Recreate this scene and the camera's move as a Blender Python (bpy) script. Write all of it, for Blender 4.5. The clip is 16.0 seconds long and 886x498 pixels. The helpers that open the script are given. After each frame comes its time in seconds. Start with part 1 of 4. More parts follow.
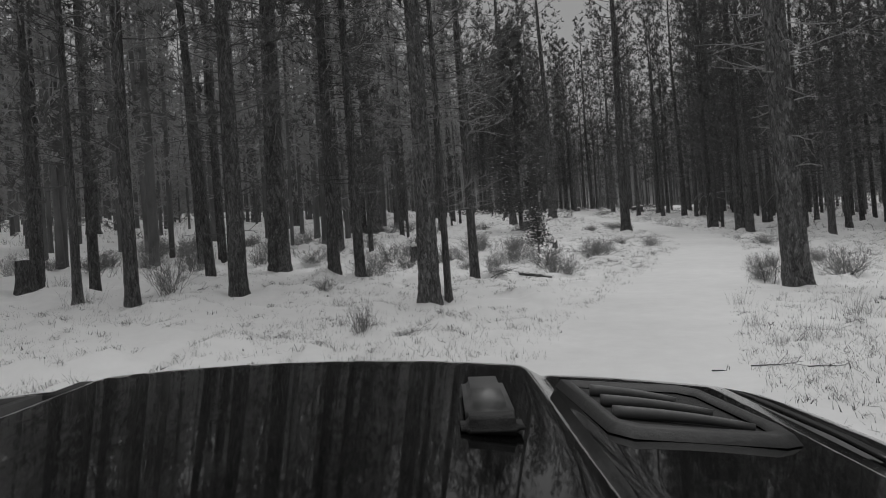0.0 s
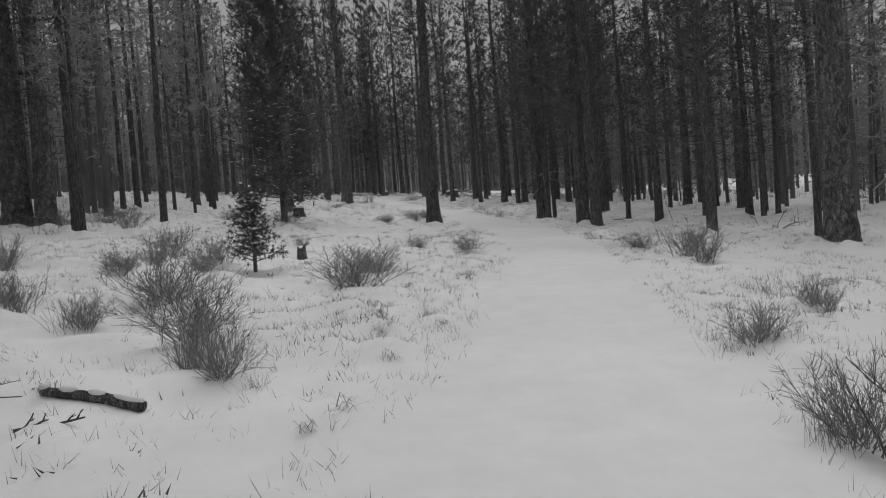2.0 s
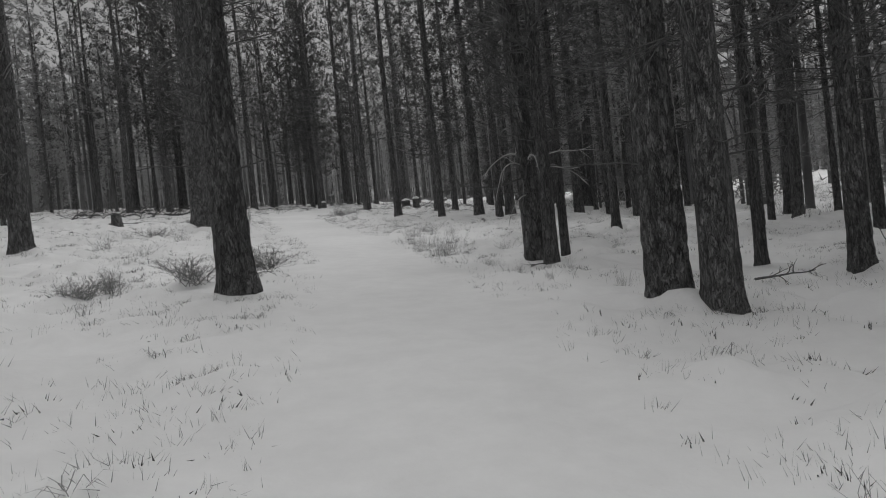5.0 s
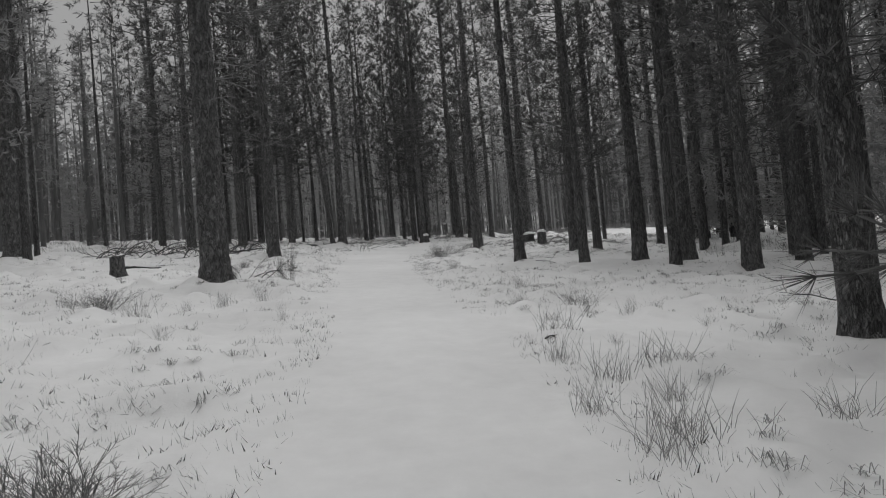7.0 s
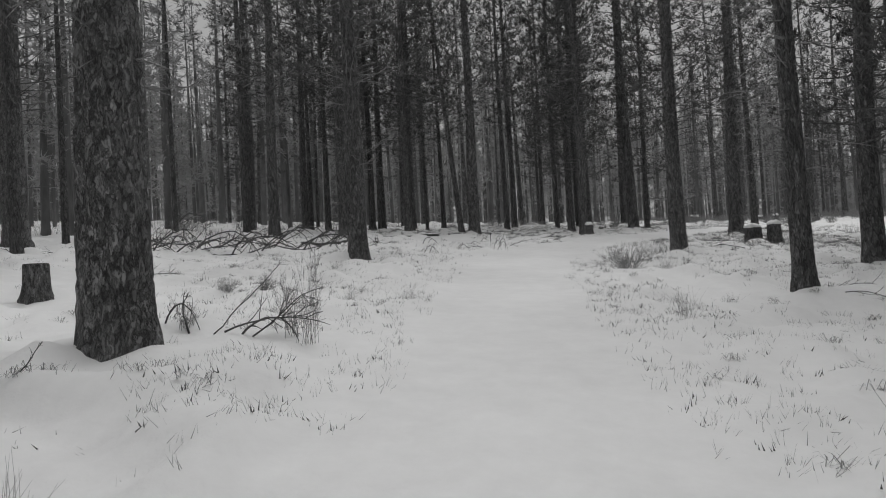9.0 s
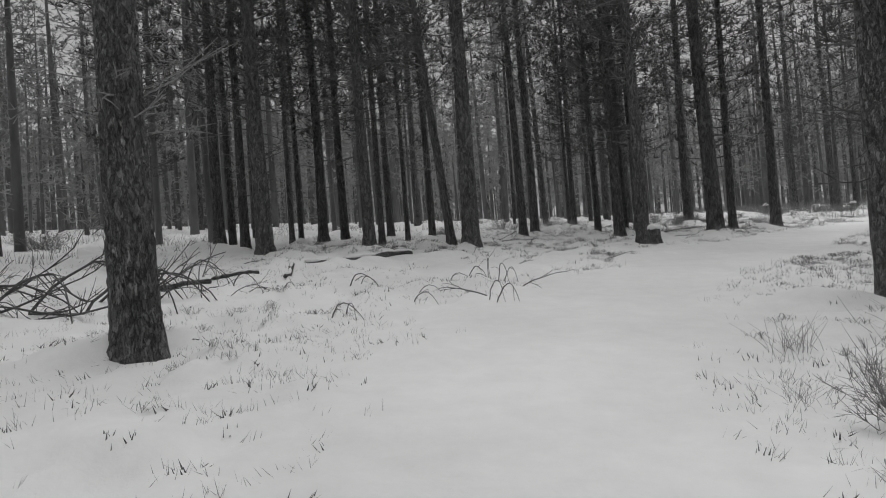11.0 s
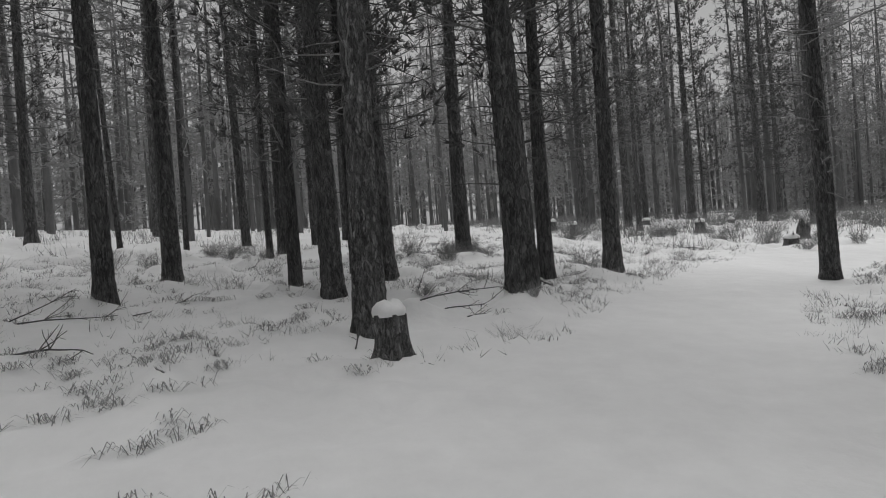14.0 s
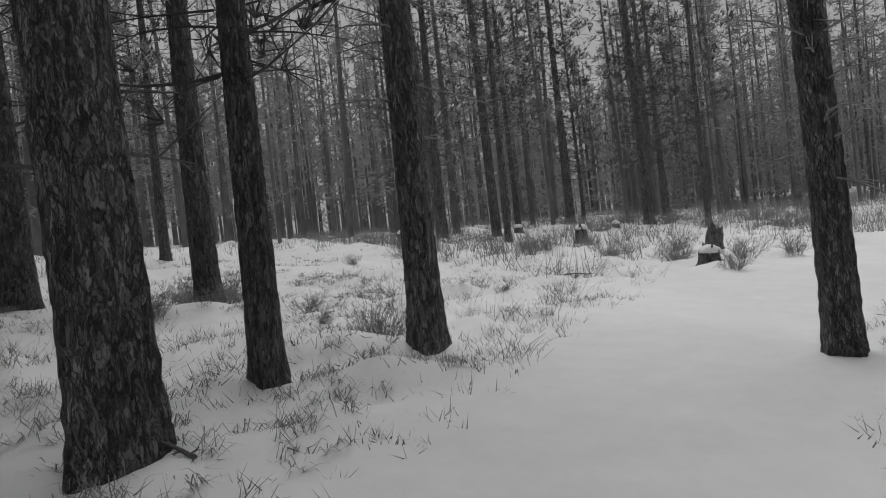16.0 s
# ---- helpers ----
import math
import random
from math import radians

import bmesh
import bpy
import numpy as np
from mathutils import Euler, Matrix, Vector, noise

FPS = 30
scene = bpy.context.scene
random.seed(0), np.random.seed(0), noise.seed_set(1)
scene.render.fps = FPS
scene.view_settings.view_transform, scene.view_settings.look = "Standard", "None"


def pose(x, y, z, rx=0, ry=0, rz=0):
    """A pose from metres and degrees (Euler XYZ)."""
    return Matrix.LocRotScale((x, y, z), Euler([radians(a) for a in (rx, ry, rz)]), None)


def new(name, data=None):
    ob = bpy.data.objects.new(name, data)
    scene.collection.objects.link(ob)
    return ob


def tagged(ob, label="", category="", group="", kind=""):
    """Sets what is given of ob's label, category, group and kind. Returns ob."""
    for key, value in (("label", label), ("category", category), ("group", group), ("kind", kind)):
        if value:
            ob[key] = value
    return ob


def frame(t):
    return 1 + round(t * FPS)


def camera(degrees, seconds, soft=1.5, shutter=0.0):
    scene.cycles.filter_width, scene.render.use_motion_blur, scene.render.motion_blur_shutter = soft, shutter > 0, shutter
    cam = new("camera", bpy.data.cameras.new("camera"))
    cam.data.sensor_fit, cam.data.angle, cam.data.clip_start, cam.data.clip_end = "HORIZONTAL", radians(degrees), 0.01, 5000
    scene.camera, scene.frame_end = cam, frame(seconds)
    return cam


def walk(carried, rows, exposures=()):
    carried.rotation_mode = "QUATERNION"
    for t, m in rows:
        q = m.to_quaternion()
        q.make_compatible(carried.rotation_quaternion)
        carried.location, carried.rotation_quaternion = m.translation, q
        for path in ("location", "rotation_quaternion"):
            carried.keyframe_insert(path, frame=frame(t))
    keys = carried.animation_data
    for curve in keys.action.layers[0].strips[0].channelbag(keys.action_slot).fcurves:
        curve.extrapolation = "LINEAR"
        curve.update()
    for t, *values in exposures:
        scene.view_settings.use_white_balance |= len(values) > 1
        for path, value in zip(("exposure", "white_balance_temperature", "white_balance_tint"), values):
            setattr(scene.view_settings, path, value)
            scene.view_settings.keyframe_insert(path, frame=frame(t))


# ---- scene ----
cam = camera(65.21, 16.0, soft=1.0)
PATH = [
    (0.0, pose(-0.231, -0.547, 1.600, 90.84, 4.18, -0.40)),
    (0.5, pose(0.336, 2.201, 1.700, 90.89, 4.21, -3.50)),
    (1.0, pose(1.209, 5.174, 1.785, 90.58, 4.21, -7.92)),
    (1.5, pose(2.382, 8.360, 1.886, 89.21, 4.19, -11.19)),
    (2.0, pose(3.574, 11.536, 2.092, 88.49, 4.28, -15.13)),
    (2.5, pose(4.968, 14.651, 2.208, 87.60, 4.35, -16.87)),
    (3.0, pose(6.478, 17.852, 2.330, 87.36, 4.09, -18.15)),
    (5.5, pose(11.990, 31.743, 3.200, 90.01, 5.88, -14.19)),
    (6.0, pose(12.536, 34.417, 3.458, 90.97, 5.48, -12.58)),
    (6.5, pose(13.016, 36.927, 3.677, 91.64, 5.22, -9.48)),
    (7.0, pose(13.330, 39.333, 3.934, 92.27, 4.89, -5.68)),
    (7.5, pose(13.602, 41.766, 4.156, 92.75, 4.46, -3.14)),
    (8.0, pose(13.779, 44.282, 4.409, 92.60, 4.10, -0.59)),
    (8.5, pose(13.710, 47.130, 4.644, 92.11, 3.51, 2.65)),
    (9.0, pose(13.569, 50.088, 4.899, 91.60, 3.06, 6.34)),
    (11.5, pose(13.629, 63.623, 6.242, 91.01, 4.45, 8.22)),
    (12.0, pose(13.684, 65.962, 6.454, 91.08, 4.32, 7.85)),
    (12.5, pose(14.039, 68.176, 6.621, 90.66, 4.30, 3.70)),
    (13.0, pose(14.578, 70.170, 6.817, 90.10, 4.18, -3.09)),
    (13.5, pose(15.225, 72.001, 6.934, 89.86, 4.27, -7.37)),
    (14.0, pose(15.934, 73.638, 7.031, 89.74, 4.26, -10.59)),
    (14.5, pose(16.711, 75.194, 7.091, 89.41, 4.27, -13.68)),
    (15.0, pose(17.569, 76.660, 7.177, 89.46, 5.16, -16.38)),
    (15.5, pose(18.500, 78.250, 7.214, 89.44, 5.85, -18.33)),
    (16.0, pose(19.511, 79.756, 7.282, 89.43, 6.29, -19.94)),
]
EXPOSURES = [(0.0, -0.36), (3.0, -0.31), (7.0, -0.14), (9.0, -0.04), (11.5, 0.1), (14.0, 0.08), (16.0, -0.12)]
walk(cam, PATH, EXPOSURES)


# ---------------------------------------------------------------- world and light
world = bpy.data.worlds.new("overcast_sky")
scene.world = world
world.use_nodes = True
wn, wl = world.node_tree.nodes, world.node_tree.links
wn.clear()
sky = wn.new("ShaderNodeTexSky")
sky.sky_type = "NISHITA"
sky.sun_disc = False
sky.sun_elevation, sky.sun_rotation = radians(62), radians(200)
sky.air_density, sky.dust_density, sky.ozone_density = 1.0, 6.0, 1.0
grey = wn.new("ShaderNodeRGBToBW")
cloud = wn.new("ShaderNodeMix")
cloud.data_type = "FLOAT"
cloud.inputs[0].default_value = 0.75
cloud.inputs[3].default_value = 5.0
back = wn.new("ShaderNodeBackground")
back.inputs["Strength"].default_value = 0.09
wout = wn.new("ShaderNodeOutputWorld")
wl.new(sky.outputs[0], grey.inputs[0])
wl.new(grey.outputs[0], cloud.inputs[2])
wl.new(cloud.outputs[0], back.inputs["Color"])
wl.new(back.outputs[0], wout.inputs[0])

sun_data = bpy.data.lights.new("veiled_sun", "SUN")
sun_data.energy, sun_data.angle = 1.5, radians(60)
sun_data.color = (1.0, 1.0, 1.0)
veiled_sun = new("veiled_sun", sun_data)
veiled_sun.matrix_world = pose(0, 0, 40, 28, 0, 160)


# ---------------------------------------------------------------- materials (the film is black and white)
def material(name, dark, light, scale, rough=0.85, bump=0.3, stretch=(1, 1, 1), metal=0.0, big=0.25, detail=6.0, coat=0.0, mottled=0.35):
    m = bpy.data.materials.new(name)
    m.use_nodes = True
    n, l = m.node_tree.nodes, m.node_tree.links
    bsdf = n["Principled BSDF"]
    co = n.new("ShaderNodeTexCoord")
    mp = n.new("ShaderNodeMapping")
    mp.inputs["Scale"].default_value = stretch
    l.new(co.outputs["Object"], mp.inputs[0])
    fine = n.new("ShaderNodeTexNoise")
    fine.inputs["Scale"].default_value, fine.inputs["Detail"].default_value = scale, detail
    fine.inputs["Roughness"].default_value = 0.65
    l.new(mp.outputs[0], fine.inputs["Vector"])
    wide = n.new("ShaderNodeTexNoise")
    wide.inputs["Scale"].default_value = scale * big
    l.new(mp.outputs[0], wide.inputs["Vector"])
    mixf = n.new("ShaderNodeMix")
    mixf.data_type = "FLOAT"
    mixf.inputs[0].default_value = mottled
    l.new(fine.outputs["Fac"], mixf.inputs[2])
    l.new(wide.outputs["Fac"], mixf.inputs[3])
    info = n.new("ShaderNodeObjectInfo")
    shift = n.new("ShaderNodeMath")
    shift.operation = "MULTIPLY_ADD"
    shift.inputs[1].default_value, shift.inputs[2].default_value = 0.14, -0.07
    l.new(info.outputs["Random"], shift.inputs[0])
    addn = n.new("ShaderNodeMath")
    l.new(mixf.outputs[0], addn.inputs[0])
    l.new(shift.outputs[0], addn.inputs[1])
    ramp = n.new("ShaderNodeValToRGB")
    ramp.color_ramp.elements[0].position, ramp.color_ramp.elements[1].position = 0.33, 0.68
    ramp.color_ramp.elements[0].color = (dark, dark, dark, 1)
    ramp.color_ramp.elements[1].color = (light, light, light, 1)
    l.new(addn.outputs[0], ramp.inputs[0])
    l.new(ramp.outputs[0], bsdf.inputs["Base Color"])
    bp = n.new("ShaderNodeBump")
    bp.inputs["Strength"].default_value = bump
    bp.inputs["Distance"].default_value = 0.03
    l.new(fine.outputs["Fac"], bp.inputs["Height"])
    l.new(bp.outputs[0], bsdf.inputs["Normal"])
    bsdf.inputs["Roughness"].default_value, bsdf.inputs["Metallic"].default_value = rough, metal
    bsdf.inputs["Coat Weight"].default_value = coat
    bsdf.inputs["Coat Roughness"].default_value = 0.03
    return m


def bark_material(name, dark, light):
    """Plated pine bark: tall flakes of uneven tone with deep dark furrows between them."""
    m = material(name, dark, light, 16.0, 0.95, 0.7, (1, 1, 0.3), mottled=0.3)
    n, l = m.node_tree.nodes, m.node_tree.links
    bsdf = n["Principled BSDF"]
    ramp = next(k for k in n if k.bl_idname == "ShaderNodeValToRGB")
    mp = next(k for k in n if k.bl_idname == "ShaderNodeMapping")
    noise_node = next(k for k in n if k.bl_idname == "ShaderNodeTexNoise")
    warp = n.new("ShaderNodeMix")
    warp.data_type = "RGBA"
    warp.blend_type = "LINEAR_LIGHT"
    warp.inputs[0].default_value = 0.09
    l.new(mp.outputs[0], warp.inputs[6])
    l.new(noise_node.outputs["Color"], warp.inputs[7])

    def cells(feature, scale):
        v = n.new("ShaderNodeTexVoronoi")
        v.feature = feature
        v.inputs["Scale"].default_value = scale
        l.new(warp.outputs[2], v.inputs["Vector"])
        return v

    def levels(source, p0, c0, p1, c1):
        r = n.new("ShaderNodeValToRGB")
        r.color_ramp.elements[0].position, r.color_ramp.elements[1].position = p0, p1
        r.color_ramp.elements[0].color, r.color_ramp.elements[1].color = (c0, c0, c0, 1), (c1, c1, c1, 1)
        l.new(source, r.inputs[0])
        return r

    def times(a, b):
        x = n.new("ShaderNodeMix")
        x.data_type, x.blend_type = "RGBA", "MULTIPLY"
        x.inputs[0].default_value = 1.0
        l.new(a, x.inputs[6])
        l.new(b, x.inputs[7])
        return x.outputs[2]

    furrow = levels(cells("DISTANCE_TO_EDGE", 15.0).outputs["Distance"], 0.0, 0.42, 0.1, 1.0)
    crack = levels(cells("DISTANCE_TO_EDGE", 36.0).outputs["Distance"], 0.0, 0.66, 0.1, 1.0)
    grey_ = n.new("ShaderNodeRGBToBW")
    l.new(cells("F1", 36.0).outputs["Color"], grey_.inputs[0])
    flake = levels(grey_.outputs[0], 0.25, 0.68, 0.78, 1.4)
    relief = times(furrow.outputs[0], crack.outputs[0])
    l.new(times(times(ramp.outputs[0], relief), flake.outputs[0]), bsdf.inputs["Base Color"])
    b2 = n.new("ShaderNodeBump")
    b2.inputs["Strength"].default_value, b2.inputs["Distance"].default_value = 1.0, 0.035
    l.new(relief, b2.inputs["Height"])
    b1 = next(k for k in n if k.bl_idname == "ShaderNodeBump" and k != b2)
    l.new(b1.outputs[0], b2.inputs["Normal"])
    l.new(b2.outputs[0], bsdf.inputs["Normal"])
    return m


SNOW = material("snow", 0.72, 0.87, 2.6, 0.7, 0.6, big=0.12, mottled=0.6)
SNOW_CAP = material("settled_snow", 0.76, 0.88, 9.0, 0.7, 0.4)
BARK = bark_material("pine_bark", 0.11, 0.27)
DEADWOOD = material("dead_grey_wood", 0.05, 0.13, 14.0, 0.9, 0.4, (1, 1, 0.3))
TWIG = material("twig_bark", 0.06, 0.15, 20.0, 0.9, 0.2)
PALE_TWIG = material("bleached_branch", 0.15, 0.34, 20.0, 0.9, 0.2)
BLEACHED = material("weathered_white_wood", 0.32, 0.55, 20.0, 0.9, 0.2)
NEEDLE = material("pine_needles", 0.06, 0.14, 3.0, 0.6, 0.0)
# paler than the near needles: distance haze put into the base colour
FAR_NEEDLE = material("haze_paled_far_needles", 0.18, 0.42, 0.6, 0.7, 0.0)
FAR_BARK = material("far_pine_bark", 0.1, 0.22, 3.0, 0.95, 0.2, (1, 1, 0.3))
SHRUB = material("bare_shrub_stems", 0.16, 0.38, 12.0, 0.9, 0.1)
GRASS = material("dry_grass", 0.18, 0.4, 8.0, 0.85, 0.0)
CUT = material("sawn_stump_wood", 0.16, 0.32, 22.0, 0.9, 0.3)


# ---------------------------------------------------------------- helpers
rng = np.random.default_rng(11)


def mesh(name, verts, faces, mat, smooth=True):
    me = bpy.data.meshes.new(name)
    me.from_pydata([tuple(v) for v in np.asarray(verts, float).tolist()], [], faces)
    me.materials.append(mat)
    if smooth:
        me.polygons.foreach_set("use_smooth", [True] * len(me.polygons))
    me.update()
    return me


class Soup:
    """Collects vertices and faces of one mesh."""

    def __init__(self):
        self.v, self.f, self.n = [], [], 0

    def add(self, verts, faces):
        verts = np.asarray(verts, float)
        self.v.append(verts)
        self.f.extend([tuple(i + self.n for i in q) for q in faces])
        self.n += len(verts)

    def tube(self, path, radii, sides=3, cap=False, squash=None):
        path = np.asarray(path, float)
        k = len(path)
        d = np.gradient(path, axis=0)
        d /= np.linalg.norm(d, axis=1)[:, None] + 1e-9
        ref = np.array([0, 0, 1.0]) if abs(d[:, 2]).mean() < 0.8 else np.array([1.0, 0, 0])
        a = np.cross(d, ref)
        a /= np.linalg.norm(a, axis=1)[:, None] + 1e-9
        b = np.cross(d, a)
        ang = np.arange(sides) * 2 * math.pi / sides
        r = np.asarray(radii, float)
        if r.ndim == 1:
            r = np.repeat(r[:, None], sides, 1)
        ring = path[:, None, :] + r[:, :, None] * (np.cos(ang)[None, :, None] * a[:, None, :] + np.sin(ang)[None, :, None] * b[:, None, :])
        faces = [(i * sides + j, i * sides + (j + 1) % sides, (i + 1) * sides + (j + 1) % sides, (i + 1) * sides + j) for i in range(k - 1) for j in range(sides)]
        if cap:
            faces.append(tuple(range(sides))[::-1])
            faces.append(tuple((k - 1) * sides + j for j in range(sides)))
        self.add(ring.reshape(-1, 3), faces)

    def blades(self, centres, dirs, length, width, spread, count, r):
        """Tufts of needles: narrow triangles that fan out of each centre."""
        m = len(centres) * count
        c = np.repeat(np.asarray(centres, float), count, 0)
        d = np.repeat(np.asarray(dirs, float), count, 0) + r.normal(0, spread, (m, 3))
        d /= np.linalg.norm(d, axis=1)[:, None] + 1e-9
        side = np.cross(d, r.normal(0, 1, (m, 3)))
        side /= np.linalg.norm(side, axis=1)[:, None] + 1e-9
        ln = length * r.uniform(0.6, 1.2, (m, 1))
        v = np.stack([c - side * width / 2, c + side * width / 2, c + d * ln], 1).reshape(-1, 3)
        self.add(v, [(3 * i, 3 * i + 1, 3 * i + 2) for i in range(m)])

    def make(self, name, mat, smooth=True):
        return mesh(name, np.concatenate(self.v), self.f, mat, smooth)


_lat = np.random.default_rng(5).random((256, 256))


def bumps(x, y, size):
    """Smooth value noise from 0 to 1 with lumps of that size in metres."""
    x, y = np.asarray(x, float) / size + 57.3, np.asarray(y, float) / size + 31.7
    i, j = np.floor(x).astype(int), np.floor(y).astype(int)
    u, v = x - i, y - j
    u, v = u * u * (3 - 2 * u), v * v * (3 - 2 * v)
    g = lambda a, b: _lat[a % 256, b % 256]
    return (g(i, j) * (1 - u) + g(i + 1, j) * u) * (1 - v) + (g(i, j + 1) * (1 - u) + g(i + 1, j + 1) * u) * v


# the trail's middle line, on and on
TRAIL = np.array([(-3.0, -30), (-1.4, -12), (-0.2, -0.5), (1.2, 5), (3.3, 10.8), (7.3, 19.3), (10.6, 27), (12.4, 33), (13.4, 41), (13.8, 47),
                  (13.6, 54), (13.4, 60), (13.5, 66), (14.5, 71), (16.6, 75.5), (19.4, 80), (22.8, 84.2), (26.5, 87.2), (31, 88.6), (46, 89), (90, 88)])


def smooth_line(p, per=8):
    out = []
    for k in range(len(p) - 1):
        p0, p1, p2, p3 = p[max(k - 1, 0)], p[k], p[k + 1], p[min(k + 2, len(p) - 1)]
        for s in np.arange(per) / per:
            out.append(0.5 * ((2 * p1) + (-p0 + p2) * s + (2 * p0 - 5 * p1 + 4 * p2 - p3) * s * s + (-p0 + 3 * p1 - 3 * p2 + p3) * s ** 3))
    return np.array(out + [p[-1]])


LINE = smooth_line(TRAIL)


def off_trail(x, y):
    """Distance from the trail's middle line."""
    x, y = np.asarray(x, float), np.asarray(y, float)
    best = np.full(x.shape, 1e9)
    for a, b in zip(LINE[:-1], LINE[1:]):
        d = b - a
        s = np.clip(((x - a[0]) * d[0] + (y - a[1]) * d[1]) / (d @ d), 0, 1)
        best = np.minimum(best, np.hypot(x - a[0] - s * d[0], y - a[1] - s * d[1]))
    return best


def lie(x, y):
    """The lie of the land: a gentle rise that tips sideways."""
    u, v = np.tanh((np.asarray(x, float) - 14) / 45), np.tanh((np.asarray(y, float) - 45) / 60)
    return (2.7545 - 2.4136 * u + 5.5293 * v - 1.7331 * u * v + 1.7305 * u * u + 1.2907 * v * v + 0.8222 * v ** 3 + 2.1096 * u * v * v - 0.5643 * u * u * v)


MOUNDS = ((9.5, 56.6, 0.2, 1.6), (16.6, 80.2, -0.13, 0.8), (19.2, 84.0, 0.1, 1.3))


def ground(x, y):
    x, y = np.asarray(x, float), np.asarray(y, float)
    d = off_trail(x, y)
    edge = np.clip((d - 1.3 - 0.5 * (bumps(x, y, 1.3) - 0.5)) / 0.7, 0, 1)
    tuft = np.clip(bumps(x, y, 0.62) * 1.9 - 0.85, 0, 1)
    lumps = sum(h * np.exp(-((x - a) ** 2 + (y - b) ** 2) / w ** 2) for a, b, h, w in MOUNDS) + 0.19 * tuft ** 1.3 - 0.03 + 0.15 * (bumps(x, y, 0.36) - 0.5) + 0.06 * (bumps(x, y, 2.7) - 0.5)
    rut = -0.02 * np.exp(-((d - 0.8) / 0.22) ** 2) + 0.012 * (bumps(x, y, 0.6) - 0.5)
    return lie(x, y) + edge * lumps + (1 - edge) * rut


def gz(x, y):
    return float(ground(np.array([x]), np.array([y]))[0])


def thing(name, x, y, turn=0.0, sink=0.0):
    ob = new(name)
    ob.empty_display_size = 0.2
    ob.matrix_world = pose(x, y, gz(x, y) - sink, 0, 0, turn)
    return ob


def child(name, me, parent, scale=(1, 1, 1), rot=(0, 0, 0), at=(0, 0, 0), label=""):
    ob = new(name, me)
    ob.parent = parent
    ob.matrix_basis = Matrix.LocRotScale(at, Euler([radians(a) for a in rot]), scale)
    return tagged(ob, label) if label else ob


# ---------------------------------------------------------------- ground
def axis(lo, hi, step, out_lo, out_hi):
    core = np.arange(lo, hi, step)
    grow, s = [], step
    p = core[-1]
    while p < out_hi:
        s *= 1.16
        p += s
        grow.append(p)
    back_, s, p = [], step, lo
    while p > out_lo:
        s *= 1.16
        p -= s
        back_.append(p)
    return np.concatenate([np.array(back_[::-1]), core, np.array(grow)])


gx, gy = axis(-9, 32, 0.15, -2500, 2500), axis(-2, 94, 0.17, -2500, 2500)
GX, GY = np.meshgrid(gx, gy)
GZ = ground(GX.ravel(), GY.ravel())
nx, ny = len(gx), len(gy)
quads = [(j * nx + i, j * nx + i + 1, (j + 1) * nx + i + 1, (j + 1) * nx + i) for j in range(ny - 1) for i in range(nx - 1)]
snow_ground = new("ground", mesh("ground", np.stack([GX.ravel(), GY.ravel(), GZ], 1), quads, SNOW))
tagged(snow_ground, "uneven snow-covered forest floor with a smooth driven trail", "ground", kind="structure")


# ---------------------------------------------------------------- pines
def plates(ang, z, r, around=15, tall=0.2):
    """Relief of bark plates over a bole: 1 on a plate, 0 in the furrow beside it."""
    a, b = ang[None, :] / (2 * math.pi) * around + 0 * z[:, None], z[:, None] / tall + 0 * ang[None, :]
    jx, jy = r.uniform(0.1, 0.9, (around, 128)), r.uniform(0.1, 0.9, (around, 128))
    i, j = np.floor(a).astype(int), np.floor(b).astype(int)
    ds = []
    for p in (-1, 0, 1):
        for q in (-1, 0, 1):
            ci, cj = (i + p) % around, (j + q) % 128
            ds.append(np.hypot(i + p + jx[ci, cj] - a, (j + q + jy[ci, cj] - b) * 0.8))
    ds = np.sort(np.stack(ds), 0)
    return np.clip((ds[1] - ds[0]) / 0.3, 0, 1)


def trunk_mesh(seed, sides, rings, height=20.0, radius=0.2, mat=BARK, plated=0.0):
    """A tapered, slightly crooked bole with a flared, ridged foot and, on near trees, proud plates of bark."""
    r = np.random.default_rng(seed)
    if plated:
        upper = np.concatenate([np.arange(0.57, 7.0, 0.07), np.linspace(7.2, height, rings)])
    else:
        upper = np.linspace(0.8, height, rings)
    z = np.concatenate([[-0.5, -0.15, 0.0, 0.08, 0.16, 0.24, 0.32, 0.41, 0.5], upper])
    t = np.clip(z / height, 0, 1)
    base = radius * (0.93 - 0.86 * t ** 0.9) + radius * 0.2 * np.exp(-np.clip(z, -0.1, 99) / 0.22)
    ang = np.arange(sides) * 2 * math.pi / sides
    ph = r.uniform(0, 6.28, 6)
    rad = np.empty((len(z), sides))
    for k, zz in enumerate(z):
        wave = 0.05 * np.sin(5 * ang + ph[0] + 0.7 * math.sin(zz)) + 0.035 * np.sin(9 * ang + ph[1] - 0.6 * zz) + r.normal(0, 0.02 if plated else 0.03, sides)
        root = 0.09 * math.exp(-max(zz, 0) / 0.22) * np.sin(4 * ang + ph[2])
        rad[k] = base[k] * (1 + wave + root)
    if plated:
        rad *= 1 - plated + plated * plates(ang, z, r)
    bend = 0.05
    path = np.stack([bend * np.sin(z * 0.35 + ph[3]) - bend * math.sin(ph[3]) , bend * np.sin(z * 0.28 + ph[4]) - bend * math.sin(ph[4]), z], 1)
    s = Soup()
    s.tube(path, rad, sides, cap=True)
    return s.make("trunk", mat)


def twig_path(start, d, length, droop, k, r, wig=0.08):
    p, d = [np.array(start, float)], np.array(d, float)
    for i in range(k):
        d = d + np.array([0, 0, droop / k]) + r.normal(0, wig, 3)
        d /= np.linalg.norm(d)
        p.append(p[-1] + d * length / k)
    return np.array(p)


